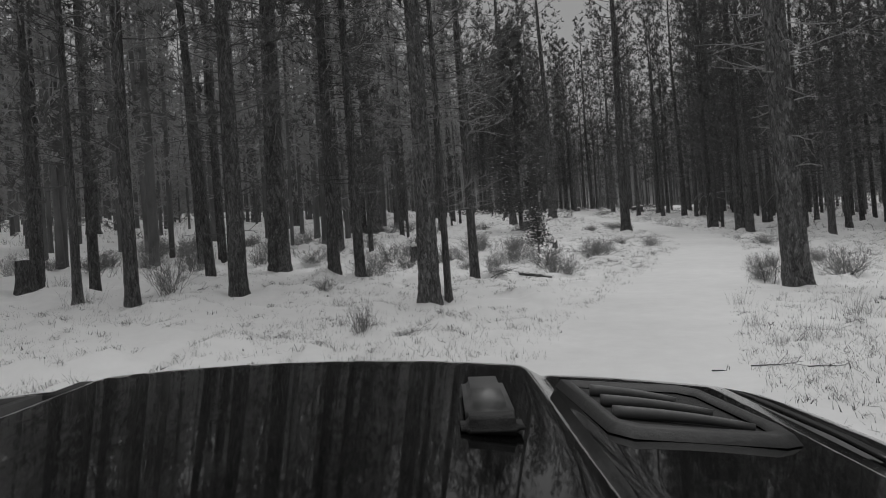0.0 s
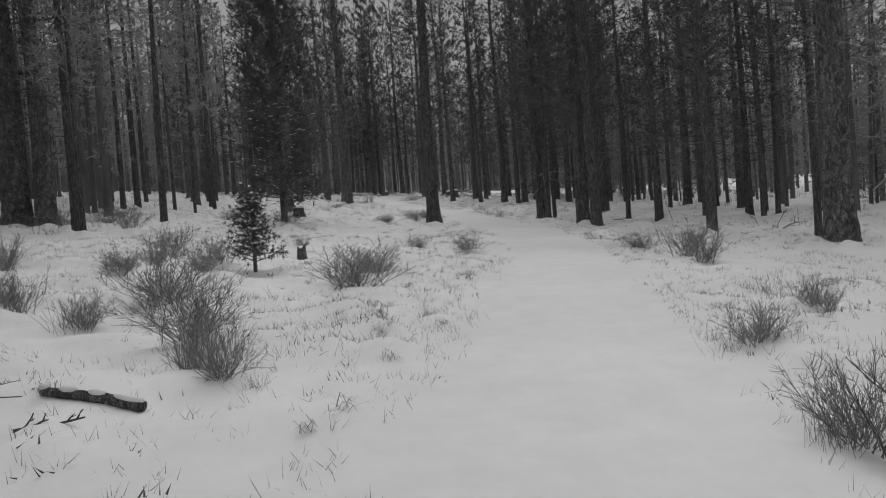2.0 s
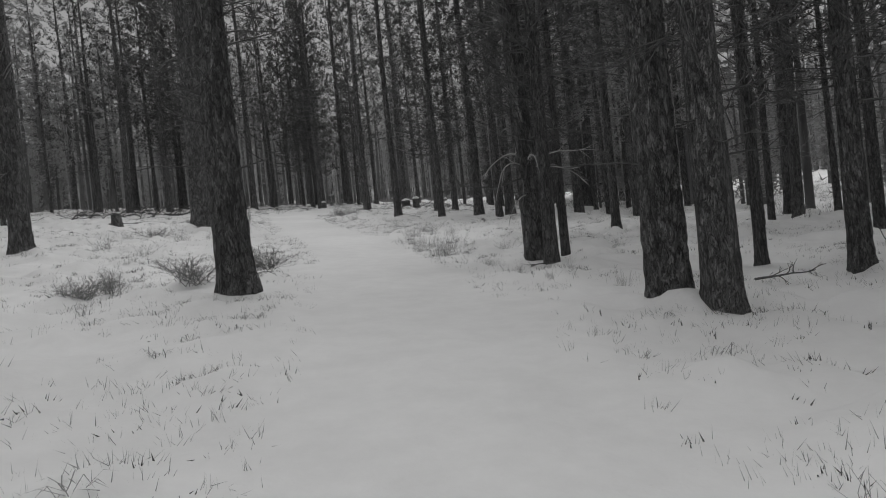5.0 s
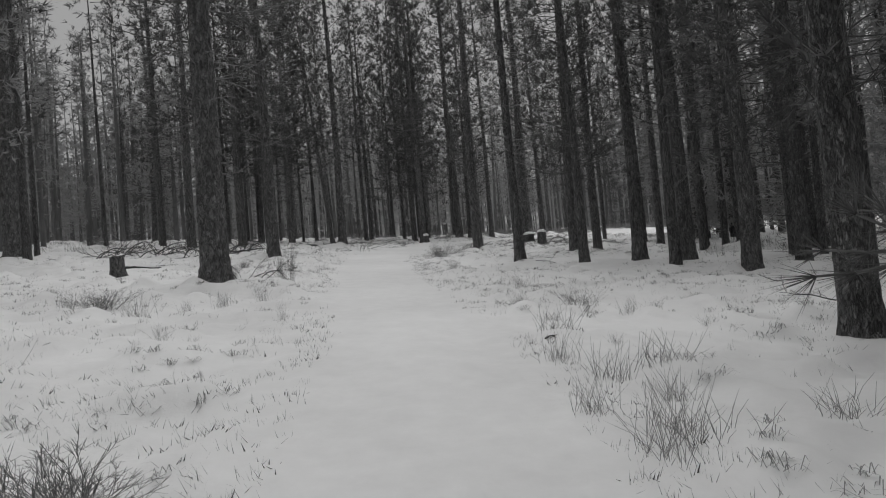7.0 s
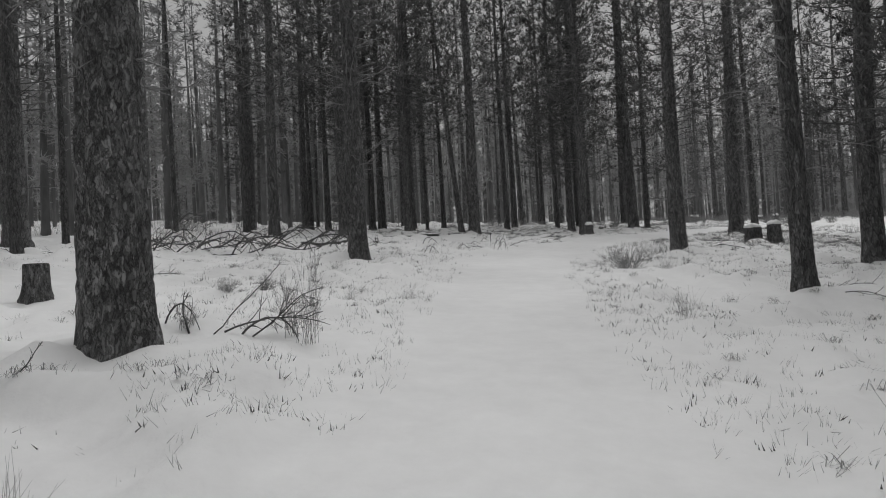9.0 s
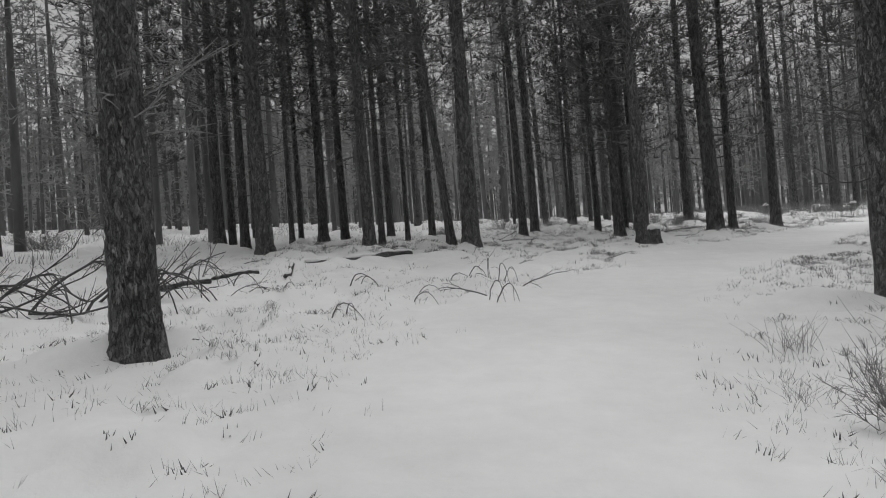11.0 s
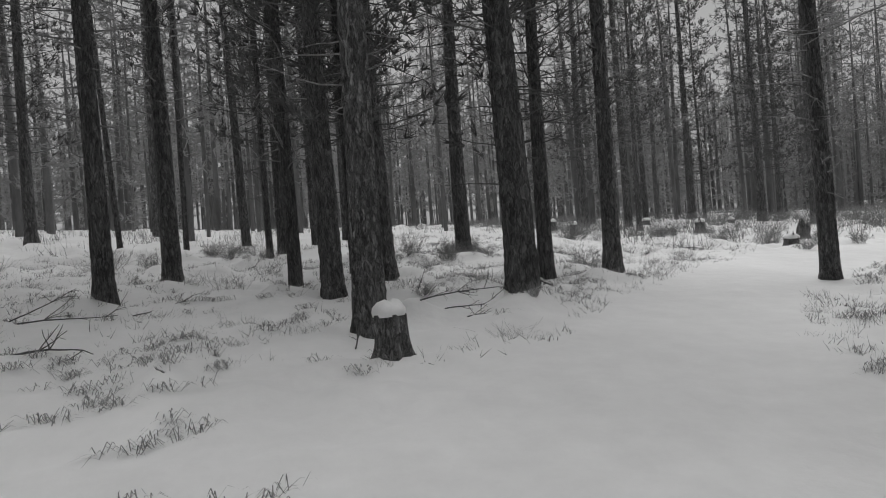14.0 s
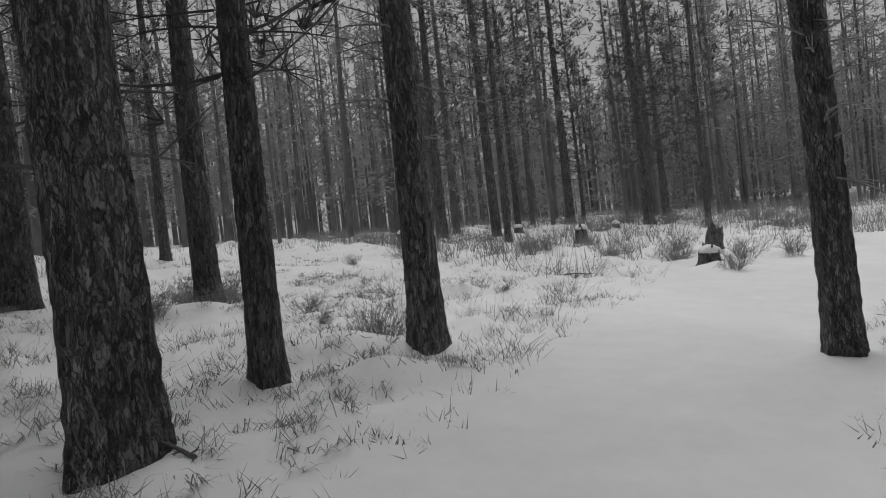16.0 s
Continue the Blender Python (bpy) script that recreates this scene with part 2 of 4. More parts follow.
def dead_limbs_mesh(seed, lo=1.6, hi=9.0, count=46, fine=True, mat=TWIG):
    """Bare grey side branches on the lower bole."""
    r = np.random.default_rng(seed)
    s = Soup()
    for i in range(count):
        z = lo + (hi - lo) * r.random() ** 0.8
        a = r.uniform(0, 6.283)
        ln = r.uniform(0.3, 1.1) + 1.1 * r.random() * (z - lo) / (hi - lo)
        d = np.array([math.cos(a), math.sin(a), r.uniform(-0.25, 0.35)])
        start = np.array([math.cos(a) * 0.12, math.sin(a) * 0.12, z])
        p = twig_path(start, d, ln, r.uniform(-0.5, 0.5), 4, r)
        s.tube(p, np.linspace(0.014, 0.004, 5), 3)
        for q in range(r.integers(1, 5) if fine else 1):
            k = r.integers(1, 4)
            dd = (p[k + 1] - p[k]) + r.normal(0, 0.16, 3)
            dd /= np.linalg.norm(dd)
            s.tube(twig_path(p[k], dd, ln * r.uniform(0.25, 0.6), r.uniform(-0.3, 0.5), 2, r, 0.15), [0.008, 0.006, 0.003], 3)
    return s.make("branchwork", mat)


def crown_mesh(seed, lo=6.5, hi=20.3, branches=60, tufts=9, blades=9, length=0.24, width=0.03, reach=2.3, mat=NEEDLE, spots=None):
    """Live branches that curve upwards, each with bunches of long needles towards its end."""
    r = np.random.default_rng(seed)
    s = Soup()
    cs, ds = [], []
    for i in range(branches):
        t = (i + r.random()) / branches
        z = lo + (hi - lo) * t
        a = i * 2.39996 + r.normal(0, 0.4)
        ln = reach * (0.35 + 0.65 * (1 - t) ** 0.7) * r.uniform(0.55, 1.1)
        d = np.array([math.cos(a), math.sin(a), -0.1 + 0.6 * t])
        p = twig_path((0, 0, z), d, ln, 0.55, 4, r, 0.07)
        s.tube(p, np.linspace(0.02, 0.006, 5), 3)
        for q in range(tufts):
            u = r.uniform(0.35, 1.0) * 4
            k = min(int(u), 3)
            c = p[k] + (p[k + 1] - p[k]) * (u - k)
            o = r.normal(0, 0.17, 3) * ln / 2
            cs.append(c + o)
            dd = (p[k + 1] - p[k]) / np.linalg.norm(p[k + 1] - p[k]) + np.array([0, 0, 0.5]) + o
            ds.append(dd / np.linalg.norm(dd))
    s.blades(cs, ds, length, width, 0.6, blades, r)
    if spots is not None:
        spots.extend(cs)
    return s.make("crown", mat, smooth=False)


def snow_flecks_mesh(spots, share, lo, hi, r):
    """Small pats of snow caught on needle tufts."""
    f_ = Soup()
    for c in spots:
        if r.random() < share:
            o = c + np.array([0, 0, 0.04])
            e = r.uniform(lo, hi)
            ring = [o + np.array([e * math.cos(b) * 1.4, e * math.sin(b), r.normal(0, 0.008)]) for b in np.arange(6) * 1.047]
            f_.add(ring + [o + np.array([0, 0, 0.03]), o - np.array([0, 0, 0.02])], [(b, (b + 1) % 6, 6) for b in range(6)] + [((b + 1) % 6, b, 7) for b in range(6)])
    return f_.make("snow_dusting", SNOW_CAP)


TRUNKS_NEAR = [trunk_mesh(100 + k, 48, 24, plated=0.06) for k in range(4)]
TRUNKS = [trunk_mesh(120 + k, 12, 24) for k in range(5)]
DEAD_LIMBS = [dead_limbs_mesh(140 + k, 1.3 + 0.35 * k, 9.5, 84 + 4 * k, mat=(TWIG, PALE_TWIG, PALE_TWIG, DEADWOOD, PALE_TWIG)[k]) for k in range(5)]
LOW_TUFTS = []
CROWN_LOW = crown_mesh(180, 0.9, 12.2, 180, 16, 13, 0.24, 0.032, 2.5, spots=LOW_TUFTS)
CROWNS = [crown_mesh(160 + k, 2.5 + 0.9 * k, 20.3, 84, 12, 8, 0.26, 0.034, 2.3 + 0.1 * k) for k in range(5)]
pine_count = [0]


def pine(x, y, r, near=False, lean=0.0, lean_way=0.0, tall=0.0, label="", crown=True, low=False):
    """A ponderosa-like pine standing in the snow: r is the bole's radius at breast height."""
    k = pine_count[0]
    pine_count[0] += 1
    g = np.random.default_rng(1000 + k)
    ob = thing("pine_tree", x, y, g.uniform(0, 360), 0.02)
    if lean:
        ob.matrix_world = Matrix.Translation(ob.matrix_world.translation) @ Matrix.Rotation(radians(lean), 4, Vector((math.cos(lean_way), math.sin(lean_way), 0))) @ pose(0, 0, 0, 0, 0, g.uniform(0, 360))
    h = tall or (14 + 26 * min(r, 0.35) ** 0.8 + g.uniform(-2, 2))
    sc = h / 20
    w = r / 0.186
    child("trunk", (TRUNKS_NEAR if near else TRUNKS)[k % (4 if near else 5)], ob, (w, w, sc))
    tagged(child("branchwork", DEAD_LIMBS[k % 5], ob, (0.85 + 0.2 * w, 0.85 + 0.2 * w, sc), (0, 0, g.uniform(0, 360))), kind="stuff")
    if low:
        child("crown", CROWN_LOW, ob, (1, 1, h / 12))
        low_spots = [c for c in LOW_TUFTS if c[2] < 5 and math.hypot(c[0], c[1]) > 0.7]
        tagged(child("snow_dusting", snow_flecks_mesh(low_spots, 0.16, 0.04, 0.09, g), ob, (1, 1, h / 12)), kind="stuff")
    elif crown:
        child("crown", CROWNS[(k * 3 + 1) % 5], ob, (0.7 + 0.3 * w, 0.7 + 0.3 * w, sc), (0, 0, g.uniform(0, 360)))
    kind_ = "broad old" if r > 0.27 else ("tall straight" if r > 0.15 else "slender young")
    tagged(ob, label or kind_ + " pine with dark plated bark and bare lower twigs", "pine tree", "pines of the stand")
    return ob


# the trees that the trail passes, nearest first
pine(16.15, 36.60, 0.27, True)
pine(24.70, 84.23, 0.165, True)
pine(9.50, 56.68, 0.35, True)
pine(17.14, 86.29, 0.24, True)
pine(16.53, 81.78, 0.20, True)
pine(10.97, 40.23, 0.28, True)
pine(21.58, 86.18, 0.175, True)
pine(11.69, 80.41, 0.25, True)
pine(19.16, 47.23, 0.24, True)
pine(19.69, 90.92, 0.20, True)
pine(17.21, 90.88, 0.24, True)
pine(13.07, 83.89, 0.14, True)
pine(16.78, 42.12, 0.23, True)
pine(16.20, 84.62, 0.18, True)
pine(17.81, 42.96, 0.10, True)
pine(19.05, 83.87, 0.25, True)
pine(18.25, 62.20, 0.18, True)
pine(11.08, 80.84, 0.13, True, lean=-4.5, lean_way=1.72)
pine(19.99, 85.45, 0.14, True)
pine(16.67, 86.70, 0.09, True)
pine(8.77, 80.47, 0.18, True)
pine(-0.44, 12.91, 0.21, True)
pine(15.60, 85.75, 0.12, True)
pine(15.14, 92.61, 0.13)
pine(13.42, 86.72, 0.17)
pine(6.19, 79.13, 0.24)
pine(8.61, 82.75, 0.11)
pine(21.24, 44.54, 0.15)
pine(17.74, 30.78, 0.17)
pine(-6.63, 13.95, 0.15)
pine(-4.69, 14.86, 0.21)
pine(7.18, 13.79, 0.28)
pine(5.25, 79.96, 0.14)
pine(-7.84, 14.08, 0.10)
pine(5.74, 82.44, 0.09)
pine(6.60, 82.99, 0.17)
pine(5.85, 83.00, 0.09)
pine(0.67, 16.85, 0.12)
pine(21.58, 66.81, 0.25)
pine(3.73, 81.55, 0.18)
pine(16.23, 35.69, 0.22)
pine(8.18, 86.13, 0.14)
pine(9.38, 67.85, 0.25, True)
pine(-2.39, 18.54, 0.15)
pine(-3.09, 18.53, 0.17)
pine(14.87, 91.35, 0.09)
pine(22.13, 48.31, 0.14)
pine(22.86, 47.07, 0.18)
pine(1.25, 81.21, 0.19)
pine(8.99, 85.10, 0.09)
pine(25.63, 46.25, 0.17)
pine(6.75, 85.02, 0.16)
pine(18.39, 26.37, 0.41)
pine(23.74, 57.53, 0.27)
pine(-4.95, 20.18, 0.33)
pine(18.27, 71.22, 0.25)
pine(24.27, 49.92, 0.14)
pine(22.63, 59.95, 0.18)
pine(20.19, 37.62, 0.18)
pine(19.15, 27.92, 0.11)
pine(18.78, 102.46, 0.16)
pine(22.01, 36.64, 0.18)
pine(29.45, 100.74, 0.12)
pine(20.29, 61.66, 0.17)
pine(19.57, 39.04, 0.11)
pine(26.54, 59.51, 0.24)
pine(22.24, 61.81, 0.25)
pine(23.75, 61.37, 0.25)
pine(24.75, 36.76, 0.12)
pine(30.07, 49.82, 0.27)
pine(23.57, 39.17, 0.11)
pine(25.06, 38.05, 0.17)
pine(26.29, 37.67, 0.12)
pine(7.16, 97.68, 0.19)
pine(4.13, 76.24, 0.23)
pine(37.57, 100.54, 0.12)
pine(-4.78, 40.15, 0.50)
pine(32.88, 106.85, 0.14)
pine(37.63, 104.13, 0.21)
pine(26.94, 66.56, 0.18)
pine(22.98, 68.22, 0.19)
pine(5.39, 49.67, 0.27)
pine(22.48, 79.67, 0.30)
pine(-4.18, 91.43, 0.11)
pine(17.10, 109.84, 0.11)
pine(-1.01, 68.88, 0.37)
pine(33.76, 42.46, 0.27)
pine(28.95, 48.30, 0.20)
pine(41.99, 108.64, 0.17)
pine(9.49, 104.93, 0.21)
pine(-18.87, 31.63, 0.29)
pine(38.42, 111.85, 0.26)
pine(31.30, 49.02, 0.13)
pine(39.66, 112.53, 0.11)
pine(36.62, 112.69, 0.14)
pine(-3.75, 39.85, 0.37)
pine(33.52, 77.75, 0.21)
pine(0.35, 56.14, 0.17)
pine(34.23, 70.85, 0.39)
pine(-17.19, 40.94, 0.20)
pine(-20.51, 40.65, 0.40)
pine(-9.94, 47.95, 0.28)
pine(-5.85, 60.04, 0.23)
pine(-7.28, 62.32, 0.27)
pine(-2.30, 91.92, 0.25)
pine(-13.97, 52.82, 0.35)
pine(-23.56, 58.16, 0.27)
pine(-0.08, 13.06, 0.07, True)
pine(28.48, 104.37, 0.20)
pine(9.79, 85.64, 0.13)
pine(16.77, 41.40, 0.14, True)

# ---------------------------------------------------------------- undergrowth, stumps and fallen wood
def shrub_mesh(seed, stems=34, twigs=6, spread=0.75, mat=SHRUB):
    """A bare bush, about 1 m high and 1.2 m wide: many thin stems that fork and fan out of one foot."""
    r = np.random.default_rng(seed)
    s, fine = Soup(), Soup()
    for i in range(stems):
        a = r.uniform(0, 6.283)
        out = spread * r.random() ** 0.6
        d = np.array([math.cos(a) * out, math.sin(a) * out, 1.0])
        d /= np.linalg.norm(d)
        ln = r.uniform(0.6, 1.1)
        p = twig_path((r.normal(0, 0.13), r.normal(0, 0.13), -0.05), d, ln, 0.25, 5, r, 0.13)
        s.tube(p, np.linspace(0.0075, 0.0022, 6), 3)
        for q in range(twigs):
            k = r.integers(1, 5)
            dd = (p[k + 1] - p[k]) / np.linalg.norm(p[k + 1] - p[k]) + r.normal(0, 0.45, 3) + np.array([0, 0, 0.2])
            dd /= np.linalg.norm(dd)
            pp = twig_path(p[k], dd, ln * r.uniform(0.2, 0.45), 0.2, 3, r, 0.16)
            fine.tube(pp, [0.0035, 0.003, 0.0026, 0.0015], 3)
            for e in range(3):
                d3 = dd + r.normal(0, 0.5, 3)
                d3 /= np.linalg.norm(d3)
                fine.tube(np.array([pp[2], pp[2] + d3 * ln * 0.14]), [0.0028, 0.0014], 3)
    return s.make("stems", mat), fine.make("twigs", mat)


def grass_mesh(seed, blades=46, mat=GRASS):
    r = np.random.default_rng(seed)
    s = Soup()
    for i in range(blades):
        a, out = r.uniform(0, 6.283), 0.5 * r.random()
        d = np.array([math.cos(a) * out, math.sin(a) * out, 1.0])
        p = twig_path((r.normal(0, 0.16), r.normal(0, 0.16), -0.06), d / np.linalg.norm(d), r.uniform(0.3, 1.0), -0.45 * r.random(), 3, r, 0.1)
        s.tube(p, [0.0032, 0.003, 0.0026, 0.0012], 3)
    return s.make("stalks", mat)


SHRUBS = [shrub_mesh(200 + k, 30 + 4 * k, 8, 0.8 + 0.16 * k) for k in range(5)]
THIN_SHRUBS = [shrub_mesh(210 + k, 13, 6, 0.45) for k in range(3)]
GRASSES = [grass_mesh(220 + k) for k in range(4)]
bush_count = [0]


def shrub(x, y, w, h, label="", thin=False):
    k = bush_count[0]
    bush_count[0] += 1
    ob = thing("shrub", x, y, math.degrees(k * 2.1), 0.03)
    for nm, me in zip(("stemwork", "branchwork"), THIN_SHRUBS[k % 3] if thin else SHRUBS[k % 5]):
        tagged(child(nm, me, ob, (w / 1.25, w / 1.25, h * 0.95)), kind="stuff")
    size = "large spreading" if w > 1.3 else ("knee-high" if w > 0.7 else "small")
    tagged(ob, label or size + " leafless shrub with thin grey twigs in snow", "shrub", "shrubs beside the trail")


def grass(x, y, w, h):
    k = bush_count[0]
    bush_count[0] += 1
    h, w = min(h, 0.42), min(w, 0.8)
    ob = new("grass_clump", GRASSES[k % 4])
    ob.matrix_world = Matrix.LocRotScale((x, y, gz(x, y) - 0.02), Euler((0, 0, k * 1.7)), (w / 0.8, w / 0.8, h / 0.85))
    tagged(ob, "clump of dry grass stalks standing out of snow", "grass", "grass clumps beside the trail")


def stump(x, y, r, h, snow=True, seed=0, ragged=0.0, tilt=0.0):
    """A sawn or broken stump with bark, a pale cut and a cushion of snow."""
    g = np.random.default_rng(300 + seed)
    ob = thing("tree_stump", x, y, g.uniform(0, 360), 0.03)
    sides = 18
    ang = np.arange(sides) * 2 * math.pi / sides
    z = np.array([-0.25, 0.0, 0.08, 0.2, 0.4, 0.7, 0.95, 1.0]) * h
    rad = np.empty((len(z), sides))
    wob = 1 + 0.07 * np.sin(5 * ang + g.uniform(0, 6)) + 0.05 * np.sin(9 * ang + 1) + g.normal(0, 0.02, sides)
    for k, zz in enumerate(z):
        rad[k] = r * wob * (0.9 + 0.35 * math.exp(-max(zz, 0) / (0.25 * h)) * (1 + 0.4 * np.sin(4 * ang))) 
    rad[-1] *= 0.95
    s = Soup()
    s.tube(np.stack([z * 0 + tilt * z, z * 0, z], 1), rad, sides)
    v = s.v[0].reshape(len(z), sides, 3)
    jag = ragged * h * np.clip(g.normal(0, 1, sides), -1, 1.6)
    v[-1, :, 2] += jag
    v[-2, :, 2] += jag * 0.8
    child("bark", s.make("stump_bark", BARK), ob)
    c = Soup()
    top = v[-1] * np.array([0.96, 0.96, 1.0]) + np.array([tilt * h * 0.04, 0, 0.004])
    c.add(np.concatenate([top, [[tilt * h, 0, h * (1 - 0.5 * ragged)]]]), [(j, (j + 1) % sides, sides) for j in range(sides)])
    child("cut_face", c.make("stump_cut", CUT, False), ob, label="weathered pale cut wood")
    if snow:
        cap = Soup()
        rings = [(1.0, -0.02), (1.06, 0.02), (1.0, 0.06), (0.72, 0.1), (0.35, 0.115)]
        pts = np.concatenate([np.stack([tilt * h + r * 0.9 * q * wob * np.cos(ang), r * 0.9 * q * wob * np.sin(ang), h + zz * (1 + 0.25 * np.sin(2 * ang + seed))], 1) for q, zz in rings] + [[[tilt * h, 0, h + 0.118]]])
        fs = [(k * sides + j, k * sides + (j + 1) % sides, (k + 1) * sides + (j + 1) % sides, (k + 1) * sides + j) for k in range(4) for j in range(sides)] + [(4 * sides + j, 4 * sides + (j + 1) % sides, 5 * sides) for j in range(sides)]
        cap.add(pts, fs)
        child("snow_cap", cap.make("stump_snow", SNOW_CAP), ob, label="cushion of snow on the cut")
    tagged(ob, ("broken ragged stump" if ragged > 0.1 else "sawn pine stump") + (" capped with a cushion of snow" if snow else " standing bare in the snow"), "stump", "stumps in the clearing")


def log(x0, y0, x1, y1, r, seed=0, snow=True):
    """A fallen bole half sunk in the snow, broken at both ends, snow along its back."""
    g = np.random.default_rng(340 + seed)
    ob = thing("fallen_log", (x0 + x1) / 2, (y0 + y1) / 2)
    c = ob.matrix_world.translation
    n = 26
    t = np.linspace(0, 1, n)
    xs, ys = x0 + (x1 - x0) * t, y0 + (y1 - y0) * t
    zs = np.convolve(np.pad(ground(xs, ys), 4, mode="edge"), np.ones(9) / 9, "valid") + r * 0.55
    path = np.stack([xs - c.x, ys - c.y, zs - c.z], 1)
    rad = r * (1 - 0.3 * t)[:, None] * (1 + g.normal(0, 0.035, (n, 12)))
    rad[0] *= 0.75
    rad[-1] *= 0.55
    s = Soup()
    s.tube(path, rad, 12, cap=True)
    child("bole", s.make("log_bole", BARK), ob)
    if snow:
        k = 0
        while k < n - 2:
            ln = int(g.integers(4, 10))
            seg = path[k:min(k + ln, n)] + np.array([0, 0, r * 0.72])
            if len(seg) > 1:
                q = Soup()
                rr = r * 0.72 * np.sin(np.linspace(0.3, 2.85, len(seg))) ** 0.5
                q.tube(seg, rr, 8, cap=True)
                child("snow_strip", q.make("log_snow", SNOW_CAP), ob, label="snow lying along the log")
            k += ln + int(g.integers(0, 3))
    tagged(ob, "dark fallen pine log half buried in the snow", "log")


def branch(x, y, length, turn, rise=0.2, thick=0.02, seed=0, mat=TWIG, twigs=6, arch=-0.3, name="fallen_branch", z_up=0.0):
    """A broken branch that lies on or pokes out of the snow."""
    g = np.random.default_rng(400 + seed)
    a = radians(turn)
    thick *= 0.6
    s = Soup()
    p = twig_path((0, 0, 0.0 + z_up), (math.cos(a), math.sin(a), rise), length, arch, 8, g, 0.1)
    s.tube(p, np.linspace(thick, thick * 0.35, 9), 5, cap=True)
    for q in range(twigs):
        k = g.integers(1, 8)
        d = (p[k + 1] - p[k]) / np.linalg.norm(p[k + 1] - p[k]) + g.normal(0, 0.55, 3) + np.array([0, 0, 0.25])
        d /= np.linalg.norm(d)
        pp = twig_path(p[k], d, length * g.uniform(0.15, 0.4), g.uniform(-0.4, 0.4), 4, g, 0.12)
        s.tube(pp, np.linspace(thick * 0.5, thick * 0.2, 5), 4)
        for e in range(2):
            d2 = d + g.normal(0, 0.5, 3)
            s.tube(np.array([pp[2], pp[2] + d2 / np.linalg.norm(d2) * length * 0.1]), [thick * 0.25, thick * 0.12], 3)
    ob = new(name, s.make(name, mat))
    ob.matrix_world = pose(x, y, gz(x, y) + 0.01)
    tagged(ob, "broken bare pine branch lying on the snow" if rise < 0.5 else "dead forked branch sticking up from the snow", "branch", "fallen branches")


def sapling(x, y, h, w, low=0.12, snow=True, label=""):
    """A young conifer with foliage nearly to the ground, dusted with snow."""
    k = bush_count[0]
    bush_count[0] += 1
    r = np.random.default_rng(500 + k)
    ob = thing("young_conifer", x, y, 0, 0.02)
    s = Soup()
    zz = np.linspace(-0.1, h, 8)
    s.tube(np.stack([0.01 * h * np.sin(zz * 2), zz * 0, zz], 1), np.linspace(0.02 + 0.014 * h, 0.006, 8), 7)
    child("trunk", s.make("sapling_trunk", TWIG), ob)
    c, cs, ds = Soup(), [], []
    nb = int(26 + 14 * h)
    for i in range(nb):
        t = (i + r.random()) / nb
        z = h * (low + (1 - low) * t)
        a = i * 2.4
        ln = w / 2 * (0.12 + 0.88 * (1 - t) ** 0.8) * r.uniform(0.45, 1.25)
        d = np.array([math.cos(a), math.sin(a), r.uniform(-0.1, 0.45)])
        p = twig_path((0, 0, z), d, ln, 0.35, 3, r, 0.06)
        c.tube(p, [0.012, 0.009, 0.007, 0.004], 3)
        for q in range(int(9 + 2 * h)):
            u = r.uniform(0.2, 1) * 3
            j = min(int(u), 2)
            cs.append(p[j] + (p[j + 1] - p[j]) * (u - j) + r.normal(0, 0.07 + 0.015 * h, 3))
            ds.append(d)
    c.blades(cs, ds, 0.09 + 0.01 * h, 0.010 + 0.001 * h, 0.8, 14, r)
    child("crown", c.make("sapling_needles", NEEDLE, False), ob)
    if snow:
        tagged(child("snow_dusting", snow_flecks_mesh(cs, 0.13, 0.025, 0.05, r), ob), kind="stuff")
    tagged(ob, label or "small bushy young conifer dusted with snow", "young conifer", "young conifers")



def bough(x, y, z, length, turn):
    """A low living bough that hangs towards the trail, with long bunches of needles at its ends."""
    g = np.random.default_rng(640)
    a = radians(turn)
    ob = new("pine_bough")
    ob.matrix_world = pose(x, y, gz(x, y) + z)
    s, cs, ds = Soup(), [], []
    p = twig_path((0.15 * math.cos(a), 0.15 * math.sin(a), 0), (math.cos(a), math.sin(a), -0.12), length, -0.15, 8, g, 0.07)
    s.tube(p, np.linspace(0.022, 0.007, 9), 5)
    for k in range(3, 9):
        for e in range(2):
            d = (p[min(k, 7) + 1] - p[min(k, 7)]) + g.normal(0, 0.2, 3)
            d /= np.linalg.norm(d)
            q = twig_path(p[k], d, g.uniform(0.25, 0.6), 0.1, 3, g, 0.12)
            s.tube(q, [0.008, 0.007, 0.006, 0.004], 4)
            for w in (1, 2, 3):
                cs.append(q[w])
                ds.append(d)
    child("limb", s.make("bough_limb", TWIG), ob)
    t = Soup()
    t.blades(cs, ds, 0.17, 0.004, 0.5, 30, g)
    child("needles", t.make("bough_needles", NEEDLE, False), ob)
    tagged(ob, "low living pine bough with long dark needles", "pine bough")



